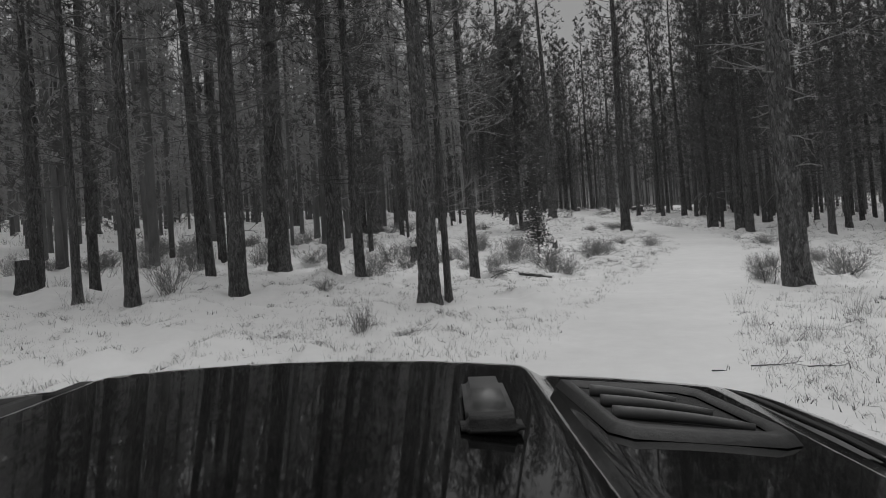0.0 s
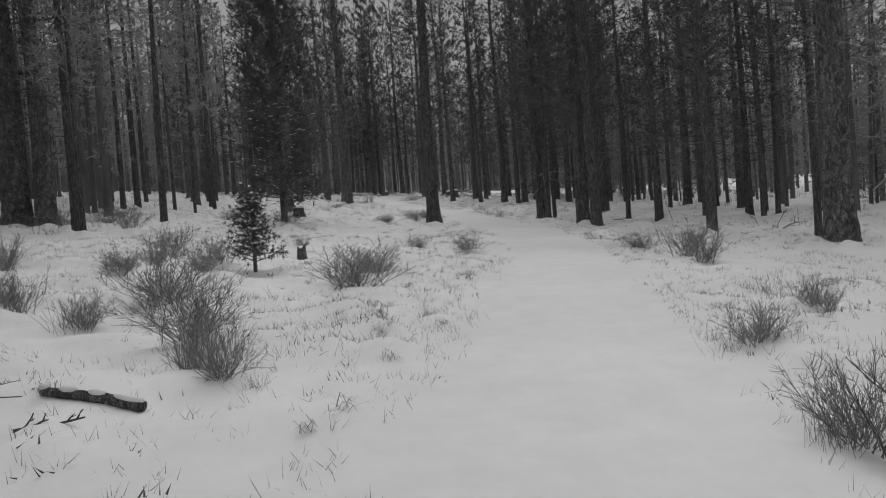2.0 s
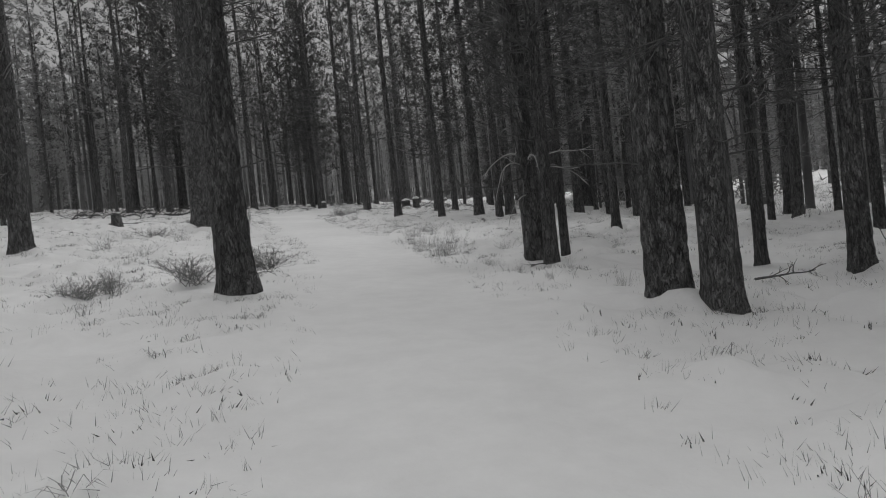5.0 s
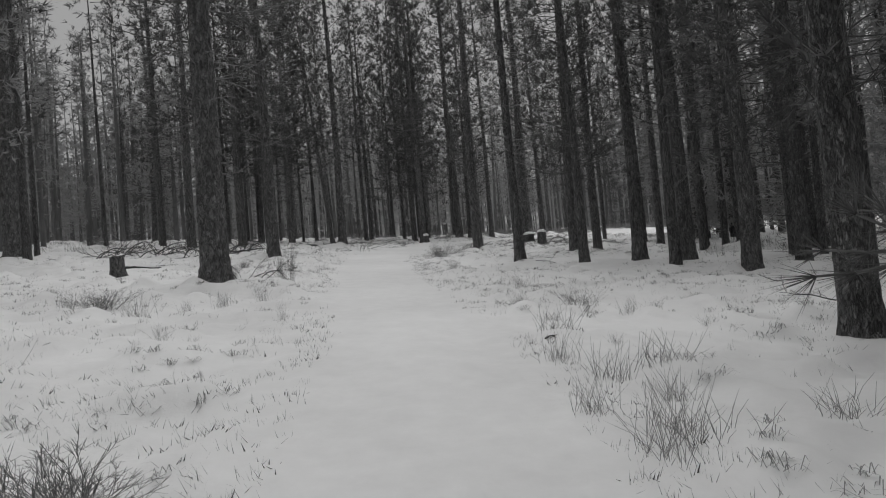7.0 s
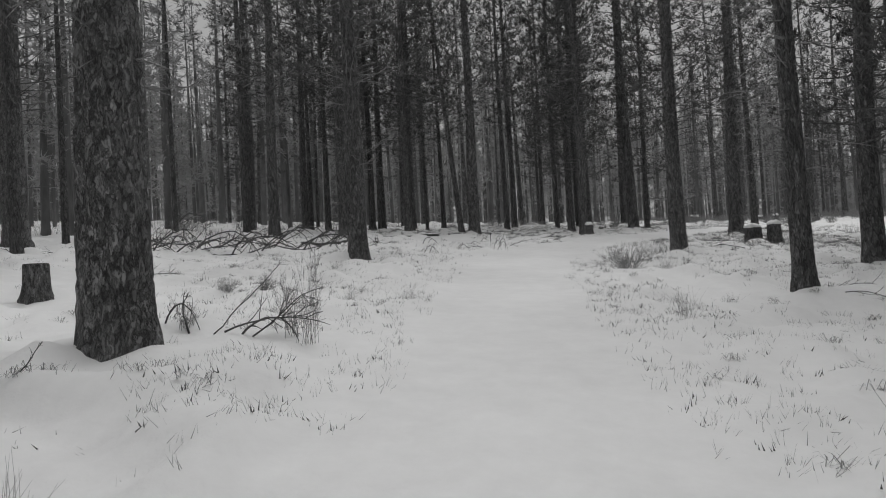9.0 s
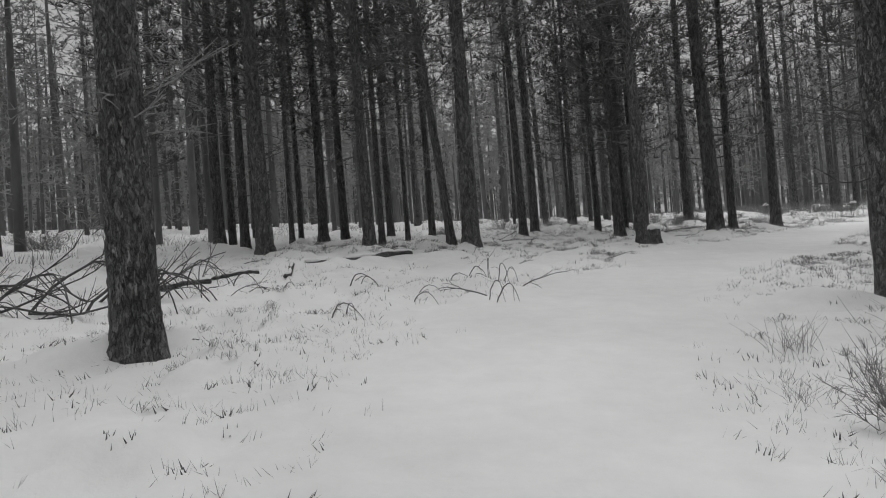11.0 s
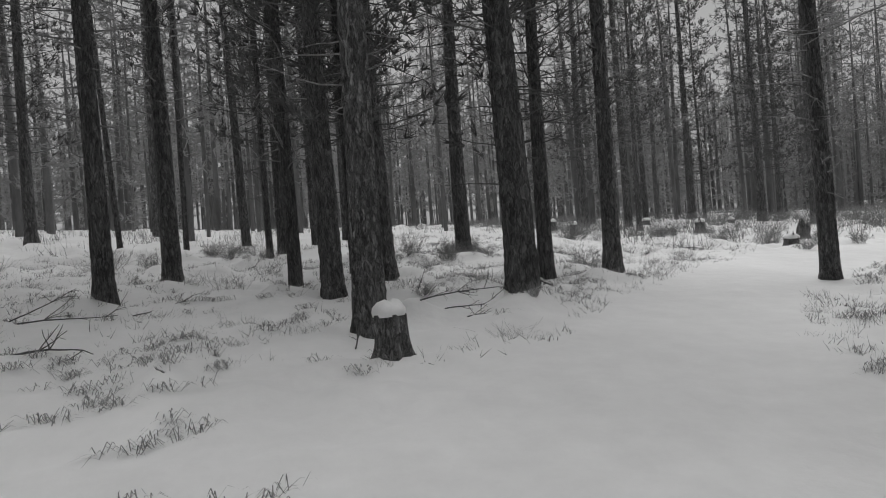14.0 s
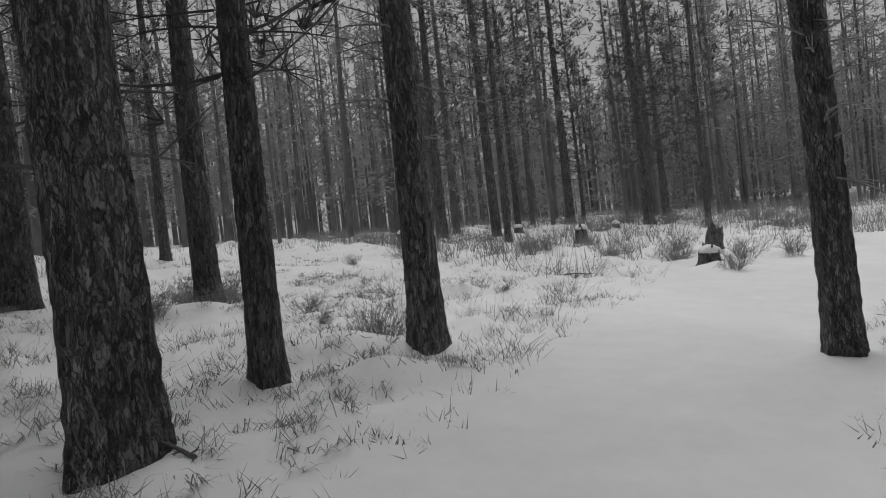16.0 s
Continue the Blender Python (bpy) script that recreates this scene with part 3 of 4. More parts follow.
def hoop(x0, y0, x1, y1, h, seed=0, thick=0.012, twigs=4):
    """A dead springy branch bent over, with both ends in the snow."""
    g = np.random.default_rng(700 + seed)
    ob = new("bent_branch")
    cx, cy = (x0 + x1) / 2, (y0 + y1) / 2
    c = Vector((cx, cy, gz(cx, cy)))
    ob.matrix_world = Matrix.Translation(c)
    t = np.linspace(0, 1, 13)
    top = g.uniform(0.35, 0.65)
    u = np.where(t < top, 0.5 * t / top, 0.5 + 0.5 * (t - top) / (1 - top))
    lean = g.normal(0, 0.35) * h
    p = np.stack([x0 + (x1 - x0) * t - cx, y0 + (y1 - y0) * t - cy + lean * np.sin(math.pi * u), gz(x0, y0) * (1 - t) + gz(x1, y1) * t - c.z - 0.03 + (h + 0.03) * np.sin(math.pi * u) ** 0.8], 1)
    p[1:-1] += g.normal(0, 0.02 * h, (11, 3))
    s = Soup()
    s.tube(p, np.linspace(thick, thick * 0.4, 13), 5, cap=True)
    for q in range(twigs):
        k = int(g.integers(2, 11))
        d = (p[k + 1] - p[k]) / np.linalg.norm(p[k + 1] - p[k]) + g.normal(0, 0.5, 3)
        s.tube(twig_path(p[k], d / np.linalg.norm(d), h * g.uniform(0.3, 0.8) + 0.03, -0.6, 4, g, 0.15), np.linspace(thick * 0.5, thick * 0.2, 5), 4)
    child("limb", s.make("bent_limb", TWIG), ob)
    tagged(ob, "dead thin branch bent into an arch over the snow", "branch", "fallen branches")


# shrubs and grass, in the order in which the trail passes them
shrub(-6.40, 15.31, 1.11, 0.97)
shrub(-7.71, 20.56, 1.46, 0.91)
shrub(-10.17, 23.68, 1.28, 0.85)
shrub(-6.04, 22.07, 0.95, 0.67)
shrub(-4.15, 21.74, 1.11, 0.55)
shrub(-1.76, 21.28, 1.07, 0.80)
shrub(-1.44, 9.76, 0.43, 0.51)
shrub(-2.77, 14.70, 0.50, 0.38)
shrub(2.90, 19.31, 1.15, 0.66)
shrub(1.26, 17.36, 0.73, 0.29)
shrub(2.83, 26.21, 1.10, 0.66)
shrub(5.19, 22.81, 1.96, 0.78)
shrub(7.07, 14.97, 0.84, 0.63)
shrub(9.24, 15.51, 1.37, 0.76)
shrub(-11.37, 22.90, 1.27, 0.64)
shrub(10.36, 40.91, 1.40, 0.52)
shrub(-1.19, 20.27, 0.85, 0.68)
grass(4.89, 11.33, 0.32, 0.32)
grass(4.17, 9.17, 0.35, 0.26)
grass(3.89, 7.96, 0.31, 0.23)
grass(4.45, 8.23, 0.49, 0.33)
grass(5.98, 9.77, 0.59, 0.49)
grass(-0.59, 8.96, 0.47, 0.12)
grass(-2.15, 7.94, 0.14, 0.14)
grass(-3.28, 7.95, 0.11, 0.22)
grass(-7.53, 13.74, 0.65, 0.39)
grass(-2.21, 12.87, 0.55, 0.22)
grass(1.38, 20.60, 0.69, 0.43)
grass(8.47, 27.79, 0.73, 0.48)
shrub(-0.07, 22.10, 0.80, 0.80)
shrub(0.54, 21.69, 0.66, 0.60)
shrub(1.09, 25.28, 0.83, 0.55)
shrub(1.50, 20.69, 0.71, 0.50)
shrub(2.90, 18.37, 0.57, 0.70)
shrub(3.21, 17.82, 0.54, 0.62)
shrub(-0.37, 36.03, 1.13, 0.79)
shrub(0.52, 19.55, 0.56, 0.37)
shrub(12.45, 23.92, 0.91, 0.83)
shrub(8.24, 17.28, 0.70, 0.44)
shrub(12.97, 27.27, 0.88, 0.50)
shrub(10.18, 18.42, 0.42, 0.36)
shrub(1.80, 28.52, 0.66, 0.41)
shrub(2.60, 25.20, 0.82, 0.55)
shrub(-3.23, 39.49, 2.32, 0.65)
shrub(-1.87, 41.44, 1.91, 0.54)
shrub(-2.84, 23.10, 0.77, 0.64)
shrub(-2.09, 20.14, 0.72, 0.62)
grass(6.79, 14.93, 0.46, 0.39)
grass(7.03, 14.46, 0.38, 0.32)
grass(7.80, 17.16, 0.34, 0.25)
grass(10.77, 20.17, 0.59, 0.36)
grass(8.22, 26.94, 0.95, 0.48)
grass(5.63, 20.16, 0.40, 0.20)
grass(3.47, 17.49, 0.30, 0.15)
grass(1.90, 21.64, 0.43, 0.27)
grass(6.84, 38.97, 1.01, 0.38)
grass(5.82, 43.82, 1.16, 0.44)
shrub(1.07, 26.46, 0.86, 0.49)
shrub(10.36, 18.79, 0.57, 0.41)
shrub(7.60, 29.03, 0.59, 0.44)
shrub(-4.53, 44.32, 2.21, 0.55)
shrub(-2.34, 44.44, 1.91, 0.55)
shrub(8.79, 40.10, 0.95, 0.36)
grass(8.50, 17.54, 0.58, 0.45)
grass(12.93, 27.52, 0.60, 0.45)
grass(7.98, 17.61, 0.25, 0.19)
grass(5.23, 20.68, 0.23, 0.11)
grass(7.19, 23.37, 0.30, 0.15)
grass(5.84, 20.94, 0.32, 0.12)
shrub(8.73, 28.41, 0.71, 0.49)
shrub(13.02, 25.37, 1.23, 0.90)
shrub(4.79, 38.93, 1.73, 0.78)
shrub(5.75, 24.73, 1.31, 0.68)
shrub(4.76, 30.23, 0.51, 0.31)
shrub(2.68, 42.62, 1.02, 0.61)
grass(9.76, 31.43, 0.68, 0.57)
grass(13.19, 30.27, 0.58, 0.23)
grass(12.56, 25.81, 0.33, 0.33)
grass(8.66, 27.34, 0.48, 0.16)
grass(13.64, 31.33, 0.50, 0.25)
grass(7.45, 49.44, 1.55, 0.39)
grass(8.72, 47.42, 1.45, 0.36)
grass(16.38, 46.66, 1.49, 0.37)
grass(7.68, 25.22, 0.18, 0.09)
shrub(11.45, 43.45, 0.96, 0.53)
shrub(8.35, 52.59, 1.04, 0.43)
shrub(9.09, 40.95, 0.63, 0.47)
shrub(-2.45, 81.77, 2.13, 0.85)
grass(15.78, 48.79, 0.71, 0.43)
grass(15.62, 44.35, 0.96, 0.54)
grass(15.64, 41.96, 0.53, 0.22)
grass(17.12, 44.79, 0.69, 0.34)
grass(16.23, 39.50, 0.15, 0.33)
grass(16.53, 38.39, 0.40, 0.27)
grass(15.27, 39.28, 0.14, 0.24)
grass(15.61, 38.91, 0.26, 0.17)
grass(16.98, 51.73, 1.01, 0.42)
grass(16.57, 54.75, 0.77, 0.38)
grass(11.36, 41.65, 0.32, 0.16)
grass(15.45, 40.80, 0.24, 0.12)
grass(19.57, 43.74, 0.46, 0.23)
grass(17.28, 68.53, 1.21, 0.36)
grass(9.20, 51.78, 0.64, 0.59)
grass(7.46, 53.30, 0.62, 0.43)
grass(10.37, 49.21, 0.34, 0.25)
grass(16.98, 50.96, 0.60, 0.35)
grass(17.39, 50.23, 0.38, 0.29)
grass(16.05, 50.09, 0.45, 0.18)
grass(15.87, 51.53, 0.41, 0.20)
grass(15.67, 59.29, 0.33, 0.41)
grass(16.54, 67.23, 1.38, 0.57)
grass(10.47, 52.76, 0.45, 0.34)
grass(11.16, 53.04, 0.34, 0.57)
grass(11.73, 51.42, 0.20, 0.50)
grass(9.96, 52.12, 0.32, 0.22)
grass(17.96, 50.56, 0.40, 0.20)
grass(18.13, 48.98, 0.35, 0.18)
grass(15.26, 48.09, 0.22, 0.15)
grass(16.29, 47.85, 0.22, 0.15)
grass(15.96, 68.29, 0.71, 0.36)
grass(10.72, 49.45, 0.26, 0.13)
shrub(15.97, 66.09, 0.92, 0.66)
shrub(8.76, 60.99, 0.39, 0.24)
shrub(9.40, 61.06, 0.38, 0.29)
grass(11.80, 61.02, 0.36, 0.23)
grass(10.89, 61.58, 0.39, 0.19)
grass(16.77, 65.76, 0.39, 0.39)
grass(15.89, 60.81, 0.54, 0.18)
grass(16.81, 61.44, 0.39, 0.19)
grass(15.42, 66.68, 0.41, 0.20)
grass(15.13, 59.76, 0.32, 0.12)
grass(10.78, 61.22, 0.28, 0.28)
shrub(7.00, 81.17, 0.34, 0.20)
shrub(10.19, 86.13, 0.67, 0.33)
shrub(4.58, 91.32, 0.61, 0.41)
shrub(12.18, 87.59, 0.80, 0.48)
shrub(14.02, 92.65, 1.20, 0.40)
shrub(20.01, 90.27, 1.12, 0.37)
shrub(24.49, 95.67, 1.44, 0.72)
grass(13.85, 86.32, 0.74, 0.30)
grass(14.55, 85.33, 0.70, 0.28)
grass(11.77, 87.67, 0.80, 0.32)
grass(11.40, 85.81, 0.73, 0.22)
grass(18.34, 88.23, 1.00, 0.33)
grass(18.83, 86.02, 0.90, 0.23)
grass(21.22, 87.17, 0.99, 0.33)
grass(15.03, 82.59, 0.47, 0.14)
grass(10.11, 87.94, 0.66, 0.33)
grass(17.99, 81.13, 0.66, 0.17)
shrub(10.03, 86.83, 0.77, 0.38)
shrub(12.61, 88.93, 0.56, 0.49)
shrub(18.28, 90.26, 0.75, 0.53)
shrub(18.95, 89.16, 0.72, 0.57)
shrub(21.31, 86.94, 0.79, 0.46)
shrub(13.36, 92.53, 0.67, 0.42)
shrub(14.86, 89.31, 0.85, 0.28)
shrub(28.28, 89.38, 0.71, 0.35)
grass(14.46, 86.16, 0.69, 0.23)
grass(15.14, 87.15, 0.74, 0.25)
grass(17.88, 86.58, 0.73, 0.24)
grass(18.76, 85.29, 0.67, 0.22)
grass(22.24, 89.95, 0.94, 0.39)
grass(22.15, 85.47, 0.74, 0.25)
grass(17.55, 83.81, 0.59, 0.20)
grass(15.75, 81.71, 0.48, 0.12)
grass(13.91, 83.06, 0.55, 0.14)
grass(12.21, 82.24, 0.52, 0.13)
grass(23.88, 90.37, 0.99, 0.33)
grass(24.76, 88.96, 0.95, 0.32)
shrub(19.42, 91.08, 0.79, 0.53)
shrub(14.01, 90.62, 0.51, 0.32)
shrub(26.61, 93.74, 0.69, 0.43)
shrub(18.79, 82.56, 0.25, 0.25)
shrub(17.47, 83.59, 0.35, 0.17)
shrub(28.24, 92.81, 0.86, 0.43)
shrub(29.40, 92.14, 0.86, 0.52)
shrub(18.16, 94.87, 0.80, 0.40)
grass(17.50, 84.65, 0.47, 0.16)
grass(18.26, 85.53, 0.51, 0.17)
grass(18.84, 86.74, 0.58, 0.19)
grass(19.94, 84.02, 0.46, 0.19)
grass(22.89, 87.29, 0.67, 0.28)
grass(23.98, 87.94, 0.72, 0.30)
grass(17.15, 83.85, 0.43, 0.14)
grass(25.77, 90.00, 0.85, 0.28)
grass(26.47, 89.68, 0.86, 0.29)
grass(15.34, 84.72, 0.39, 0.09)
grass(18.64, 84.87, 0.48, 0.16)
grass(22.21, 81.52, 0.28, 0.14)
shrub(20.84, 87.67, 0.20, 0.23)
shrub(20.92, 89.33, 0.63, 0.36)
shrub(20.04, 91.45, 0.57, 0.53)
shrub(25.94, 94.05, 0.58, 0.32)
shrub(27.44, 94.42, 0.68, 0.41)
shrub(28.82, 91.57, 0.86, 0.55)
shrub(29.75, 90.69, 0.98, 0.55)
shrub(30.78, 90.35, 0.76, 0.51)
shrub(22.93, 95.32, 0.39, 0.26)
shrub(28.09, 96.87, 0.62, 0.31)
shrub(29.10, 95.33, 0.75, 0.30)
shrub(36.87, 99.60, 1.72, 0.65)
shrub(39.63, 100.33, 1.88, 0.70)
shrub(37.88, 103.35, 1.95, 0.61)
shrub(37.76, 106.33, 2.10, 0.66)
shrub(37.47, 96.74, 1.61, 0.71)
shrub(35.91, 108.14, 1.60, 0.53)
shrub(28.46, 100.37, 0.92, 0.46)
shrub(46.31, 104.04, 1.77, 0.59)
shrub(47.76, 110.16, 2.03, 0.68)
shrub(33.56, 101.68, 1.27, 0.53)
grass(21.67, 89.32, 0.48, 0.16)
grass(22.61, 87.65, 0.42, 0.17)
grass(23.08, 87.85, 0.44, 0.18)
grass(23.53, 87.79, 0.44, 0.18)
grass(23.37, 89.50, 0.51, 0.17)
grass(24.13, 89.71, 0.54, 0.18)
grass(23.35, 91.24, 0.59, 0.20)
grass(22.93, 92.68, 0.65, 0.22)
grass(22.15, 92.19, 0.62, 0.21)
grass(24.96, 93.67, 0.73, 0.24)
grass(26.48, 90.77, 0.64, 0.16)
grass(19.77, 87.91, 0.40, 0.13)
grass(19.48, 87.91, 0.27, 0.13)
grass(22.80, 86.52, 0.25, 0.12)
grass(21.61, 92.60, 0.64, 0.21)
grass(24.92, 89.50, 0.46, 0.18)
grass(22.41, 86.55, 0.30, 0.15)
grass(24.01, 87.48, 0.37, 0.15)
grass(23.37, 87.19, 0.34, 0.14)

grass(15.22, 44.05, 0.62, 0.42)
grass(15.52, 44.62, 0.60, 0.42)
grass(15.05, 45.02, 0.50, 0.40)
grass(15.62, 46.20, 0.60, 0.42)
grass(15.32, 47.05, 0.50, 0.40)
grass(15.92, 45.40, 0.50, 0.36)

brushy = np.random.default_rng(61)
for k in range(26):
    bx, by = brushy.uniform(-13, 2.5), brushy.uniform(18.5, 31)
    if off_trail(bx, by) > 4.5:
        shrub(bx, by, brushy.uniform(0.7, 1.4), brushy.uniform(0.45, 0.85))

# stumps
stump(-10.17, 16.20, 0.23, 0.79, False, 1)
stump(-1.01, 22.74, 0.15, 0.60, True, 2, 0.35)
stump(5.53, 43.28, 0.26, 0.42, True, 4)
stump(-0.16, 60.73, 0.21, 0.89, False, 5)
stump(4.56, 27.62, 0.11, 0.24, False, 6, 0.3)
stump(5.98, 60.26, 0.21, 0.56, False, 7)
stump(21.55, 75.06, 0.18, 0.54, True, 8)
stump(16.60, 80.22, 0.17, 0.43, True, 90)
stump(21.44, 74.45, 0.28, 0.58, True, 9)
stump(22.11, 74.39, 0.23, 0.59, True, 10)
stump(25.58, 98.32, 0.15, 0.40, True, 11, 0.35)
stump(28.70, 90.40, 0.20, 0.27, True, 12, 0.45)
stump(26.28, 102.48, 0.15, 0.43, True, 13)
stump(31.86, 104.83, 0.19, 0.27, True, 14)
stump(34.87, 102.53, 0.15, 0.22, True, 15)
stump(30.50, 97.87, 0.19, 0.41, True, 16, 0.35)
stump(30.95, 92.85, 0.20, 0.52, False, 17, 0.25, 0.15)

# fallen wood
log(2.65, 17.26, 1.85, 17.60, 0.05, 1)
log(5.21, 62.82, 6.42, 62.97, 0.05, 7)
log(10.24, 78.88, 8.58, 75.45, 0.078, 2)
log(7.98, 74.35, 7.30, 73.70, 0.05, 3)
log(8.36, 75.25, 8.62, 74.10, 0.055, 4)
log(7.52, 73.22, 6.55, 71.95, 0.065, 5)
branch(1.01, 16.25, 1.30, 40, 0.30, 0.020, 1)
branch(1.09, 16.48, 1.00, 70, 0.50, 0.015, 2)
branch(11.06, 40.52, 0.70, 30, 0.60, 0.015, 3)
branch(16.66, 41.42, 0.80, 200, 0.10, 0.020, 4)
branch(18.09, 43.05, 0.70, -20, 0.05, 0.020, 5)
branch(6.09, 63.12, 0.90, 10, 0.10, 0.015, 16)
branch(2.35, 70.01, 1.80, 30, 0.40, 0.030, 17)
branch(3.51, 69.17, 2.00, 150, 0.50, 0.030, 18)
branch(3.65, 70.29, 1.60, 70, 0.60, 0.025, 19)
branch(4.75, 69.45, 2.00, 10, 0.30, 0.030, 20)
branch(4.96, 70.58, 1.70, 120, 0.50, 0.025, 21)
branch(6.17, 69.74, 1.80, 45, 0.30, 0.030, 22)
branch(6.64, 70.94, 1.80, 160, 0.40, 0.030, 23)
branch(7.32, 71.05, 1.60, 20, 0.50, 0.030, 24)
branch(7.29, 73.16, 1.50, 100, 0.50, 0.025, 25)
branch(12.72, 71.82, 1.00, 150, 0.25, 0.020, 26)
branch(13.24, 72.37, 0.80, 60, 0.35, 0.018, 27)
branch(19.74, 71.98, 1.00, 20, 0.30, 0.020, 28)
branch(16.98, 61.73, 0.90, 170, 0.10, 0.015, 29)
branch(18.77, 62.48, 0.80, 10, 0.15, 0.015, 30)
branch(20.39, 72.01, 1.20, 150, 0.30, 0.020, 31)
branch(18.65, 61.68, 0.90, 10, 0.25, 0.015, 32)
branch(17.26, 66.68, 0.60, 60, 0.80, 0.015, 33)
branch(8.03, 71.72, 2.00, 60, 0.70, 0.015, 46, arch=-2.6)
branch(8.84, 71.91, 1.50, 80, 0.70, 0.015, 48, arch=-2.6)
branch(2.74, 82.13, 1.25, 80, 1.00, 0.015, 50, arch=-2.6)
branch(5.39, 75.97, 1.50, 50, 0.70, 0.015, 52, arch=-2.6)
branch(6.58, 76.80, 1.12, 30, 0.70, 0.015, 53, arch=-2.6)
branch(6.72, 73.38, 1.75, 30, 1.20, 0.013, 57, arch=-2.6)
branch(7.76, 72.48, 1.50, 160, 1.30, 0.012, 58, arch=-2.6)
branch(4.56, 75.95, 1.62, 200, 1.20, 0.012, 59, arch=-2.6)
branch(8.76, 71.41, 1.12, 10, 1.10, 0.012, 60, arch=-2.6)
branch(7.60, 71.35, 2.00, 15, 0.90, 0.013, 61, arch=-2.6)
branch(14.99, 76.44, 0.60, 25, 0.10, 0.014, 62)
branch(13.10, 76.25, 0.35, 10, 0.30, 0.012, 63)
branch(12.80, 81.34, 0.70, 160, 0.10, 0.012, 64)
branch(12.32, 82.69, 0.80, 20, 0.15, 0.015, 65)
branch(11.85, 79.17, 0.40, 80, 0.50, 0.012, 66)
branch(17.77, 82.15, 0.80, 10, 0.08, 0.015, 67)
branch(12.39, 82.73, 1.10, 15, 0.10, 0.018, 68)
branch(12.86, 81.14, 0.90, -10, 0.08, 0.025, 69)
branch(16.29, 80.94, 0.50, 80, 0.60, 0.016, 70)
branch(17.57, 82.59, 0.90, 5, 0.12, 0.015, 71)
branch(13.51, 83.46, 0.80, 20, 0.20, 0.015, 72)
branch(17.24, 82.51, 1.50, 15, 0.08, 0.018, 73)
branch(17.42, 83.82, 0.60, 70, 0.60, 0.014, 74)
branch(19.42, 83.58, 0.35, 140, 0.25, 0.025, 75)
branch(14.63, 88.62, 0.60, 10, 0.15, 0.015, 76)
branch(20.81, 87.68, 0.50, 70, 0.70, 0.015, 77)
branch(25.29, 89.95, 0.90, 10, 0.10, 0.018, 78)
branch(2.58, 6.80, 0.30, 0, 0.03, 0.015, 79)
branch(3.03, 6.87, 0.60, 2, 0.05, 0.012, 80)
branch(3.62, 6.83, 0.60, -4, 0.05, 0.012, 81)
branch(-0.78, 9.00, 0.70, 10, 0.20, 0.012, 82)
branch(-5.90, 15.72, 0.70, 20, 0.10, 0.014, 83)
branch(-3.62, 15.57, 0.40, 5, 0.05, 0.020, 84)
branch(1.86, 16.91, 0.45, 3, 0.05, 0.030, 85)
branch(4.78, 22.59, 0.30, 10, 0.10, 0.014, 86)
branch(20.62, 37.32, 0.90, 80, 1.40, 0.020, 87)
branch(20.01, 30.52, 1.20, 60, 0.90, 0.020, 88)
branch(19.64, 29.87, 1.50, 15, 0.25, 0.030, 89)
branch(20.07, 31.41, 0.90, 75, 1.40, 0.015, 90)
branch(17.56, 36.79, 0.90, 0, 0.05, 0.030, 91)
branch(19.68, 34.96, 0.90, 60, 0.60, 0.015, 92)
branch(6.86, 14.56, 0.60, 80, 1.20, 0.018, 93)
branch(7.05, 14.53, 0.80, 50, 1.00, 0.020, 94)
branch(7.46, 14.66, 0.70, 110, 1.00, 0.018, 95)
branch(21.22, 50.61, 1.10, 170, 0.25, 0.020, 96)
branch(22.55, 54.38, 0.50, 160, 0.30, 0.015, 97)
branch(9.53, 55.27, 0.30, 80, 1.00, 0.012, 98)
branch(15.48, 48.24, 0.25, 20, 0.10, 0.020, 99)
branch(21.63, 55.89, 0.25, 20, 0.10, 0.025, 100)

# arched and tangled dead wood beside the trail
for k, (x0, y0, x1, y1, h, th) in enumerate((
        (12.80, 73.55, 13.00, 73.60, 0.36, 0.009), (12.90, 73.50, 13.16, 73.50, 0.28, 0.009), (11.92, 73.56, 12.28, 73.90, 0.14, 0.009), (12.22, 73.95, 12.62, 73.66, 0.24, 0.010),
        (12.30, 73.40, 12.72, 72.95, 0.12, 0.008), (12.62, 73.60, 12.66, 73.78, 0.40, 0.007), (10.54, 71.90, 11.06, 71.80, 0.20, 0.010), (10.70, 72.00, 11.02, 71.90, 0.14, 0.008),
        (10.05, 73.70, 10.45, 73.90, 0.10, 0.009), (11.60, 72.10, 11.95, 72.35, 0.12, 0.008), (7.31, 72.75, 8.55, 72.05, 0.45, 0.014), (7.60, 72.60, 8.20, 72.20, 0.50, 0.010),
        (8.45, 72.15, 9.08, 71.95, 0.26, 0.011), (6.80, 72.60, 7.90, 71.70, 0.38, 0.016), (9.35, 71.95, 9.65, 71.90, 0.16, 0.008), (10.86, 69.80, 11.30, 69.85, 0.22, 0.010),
        (11.00, 70.00, 11.22, 69.75, 0.18, 0.008), (11.75, 70.90, 12.10, 71.00, 0.16, 0.009), (12.92, 71.05, 13.25, 71.10, 0.26, 0.010), (12.80, 71.20, 13.05, 71.05, 0.30, 0.008))):
    hoop(x0, y0, x1, y1, h, k, th, 1 if h < 0.3 else 3)
pile = np.random.default_rng(88)
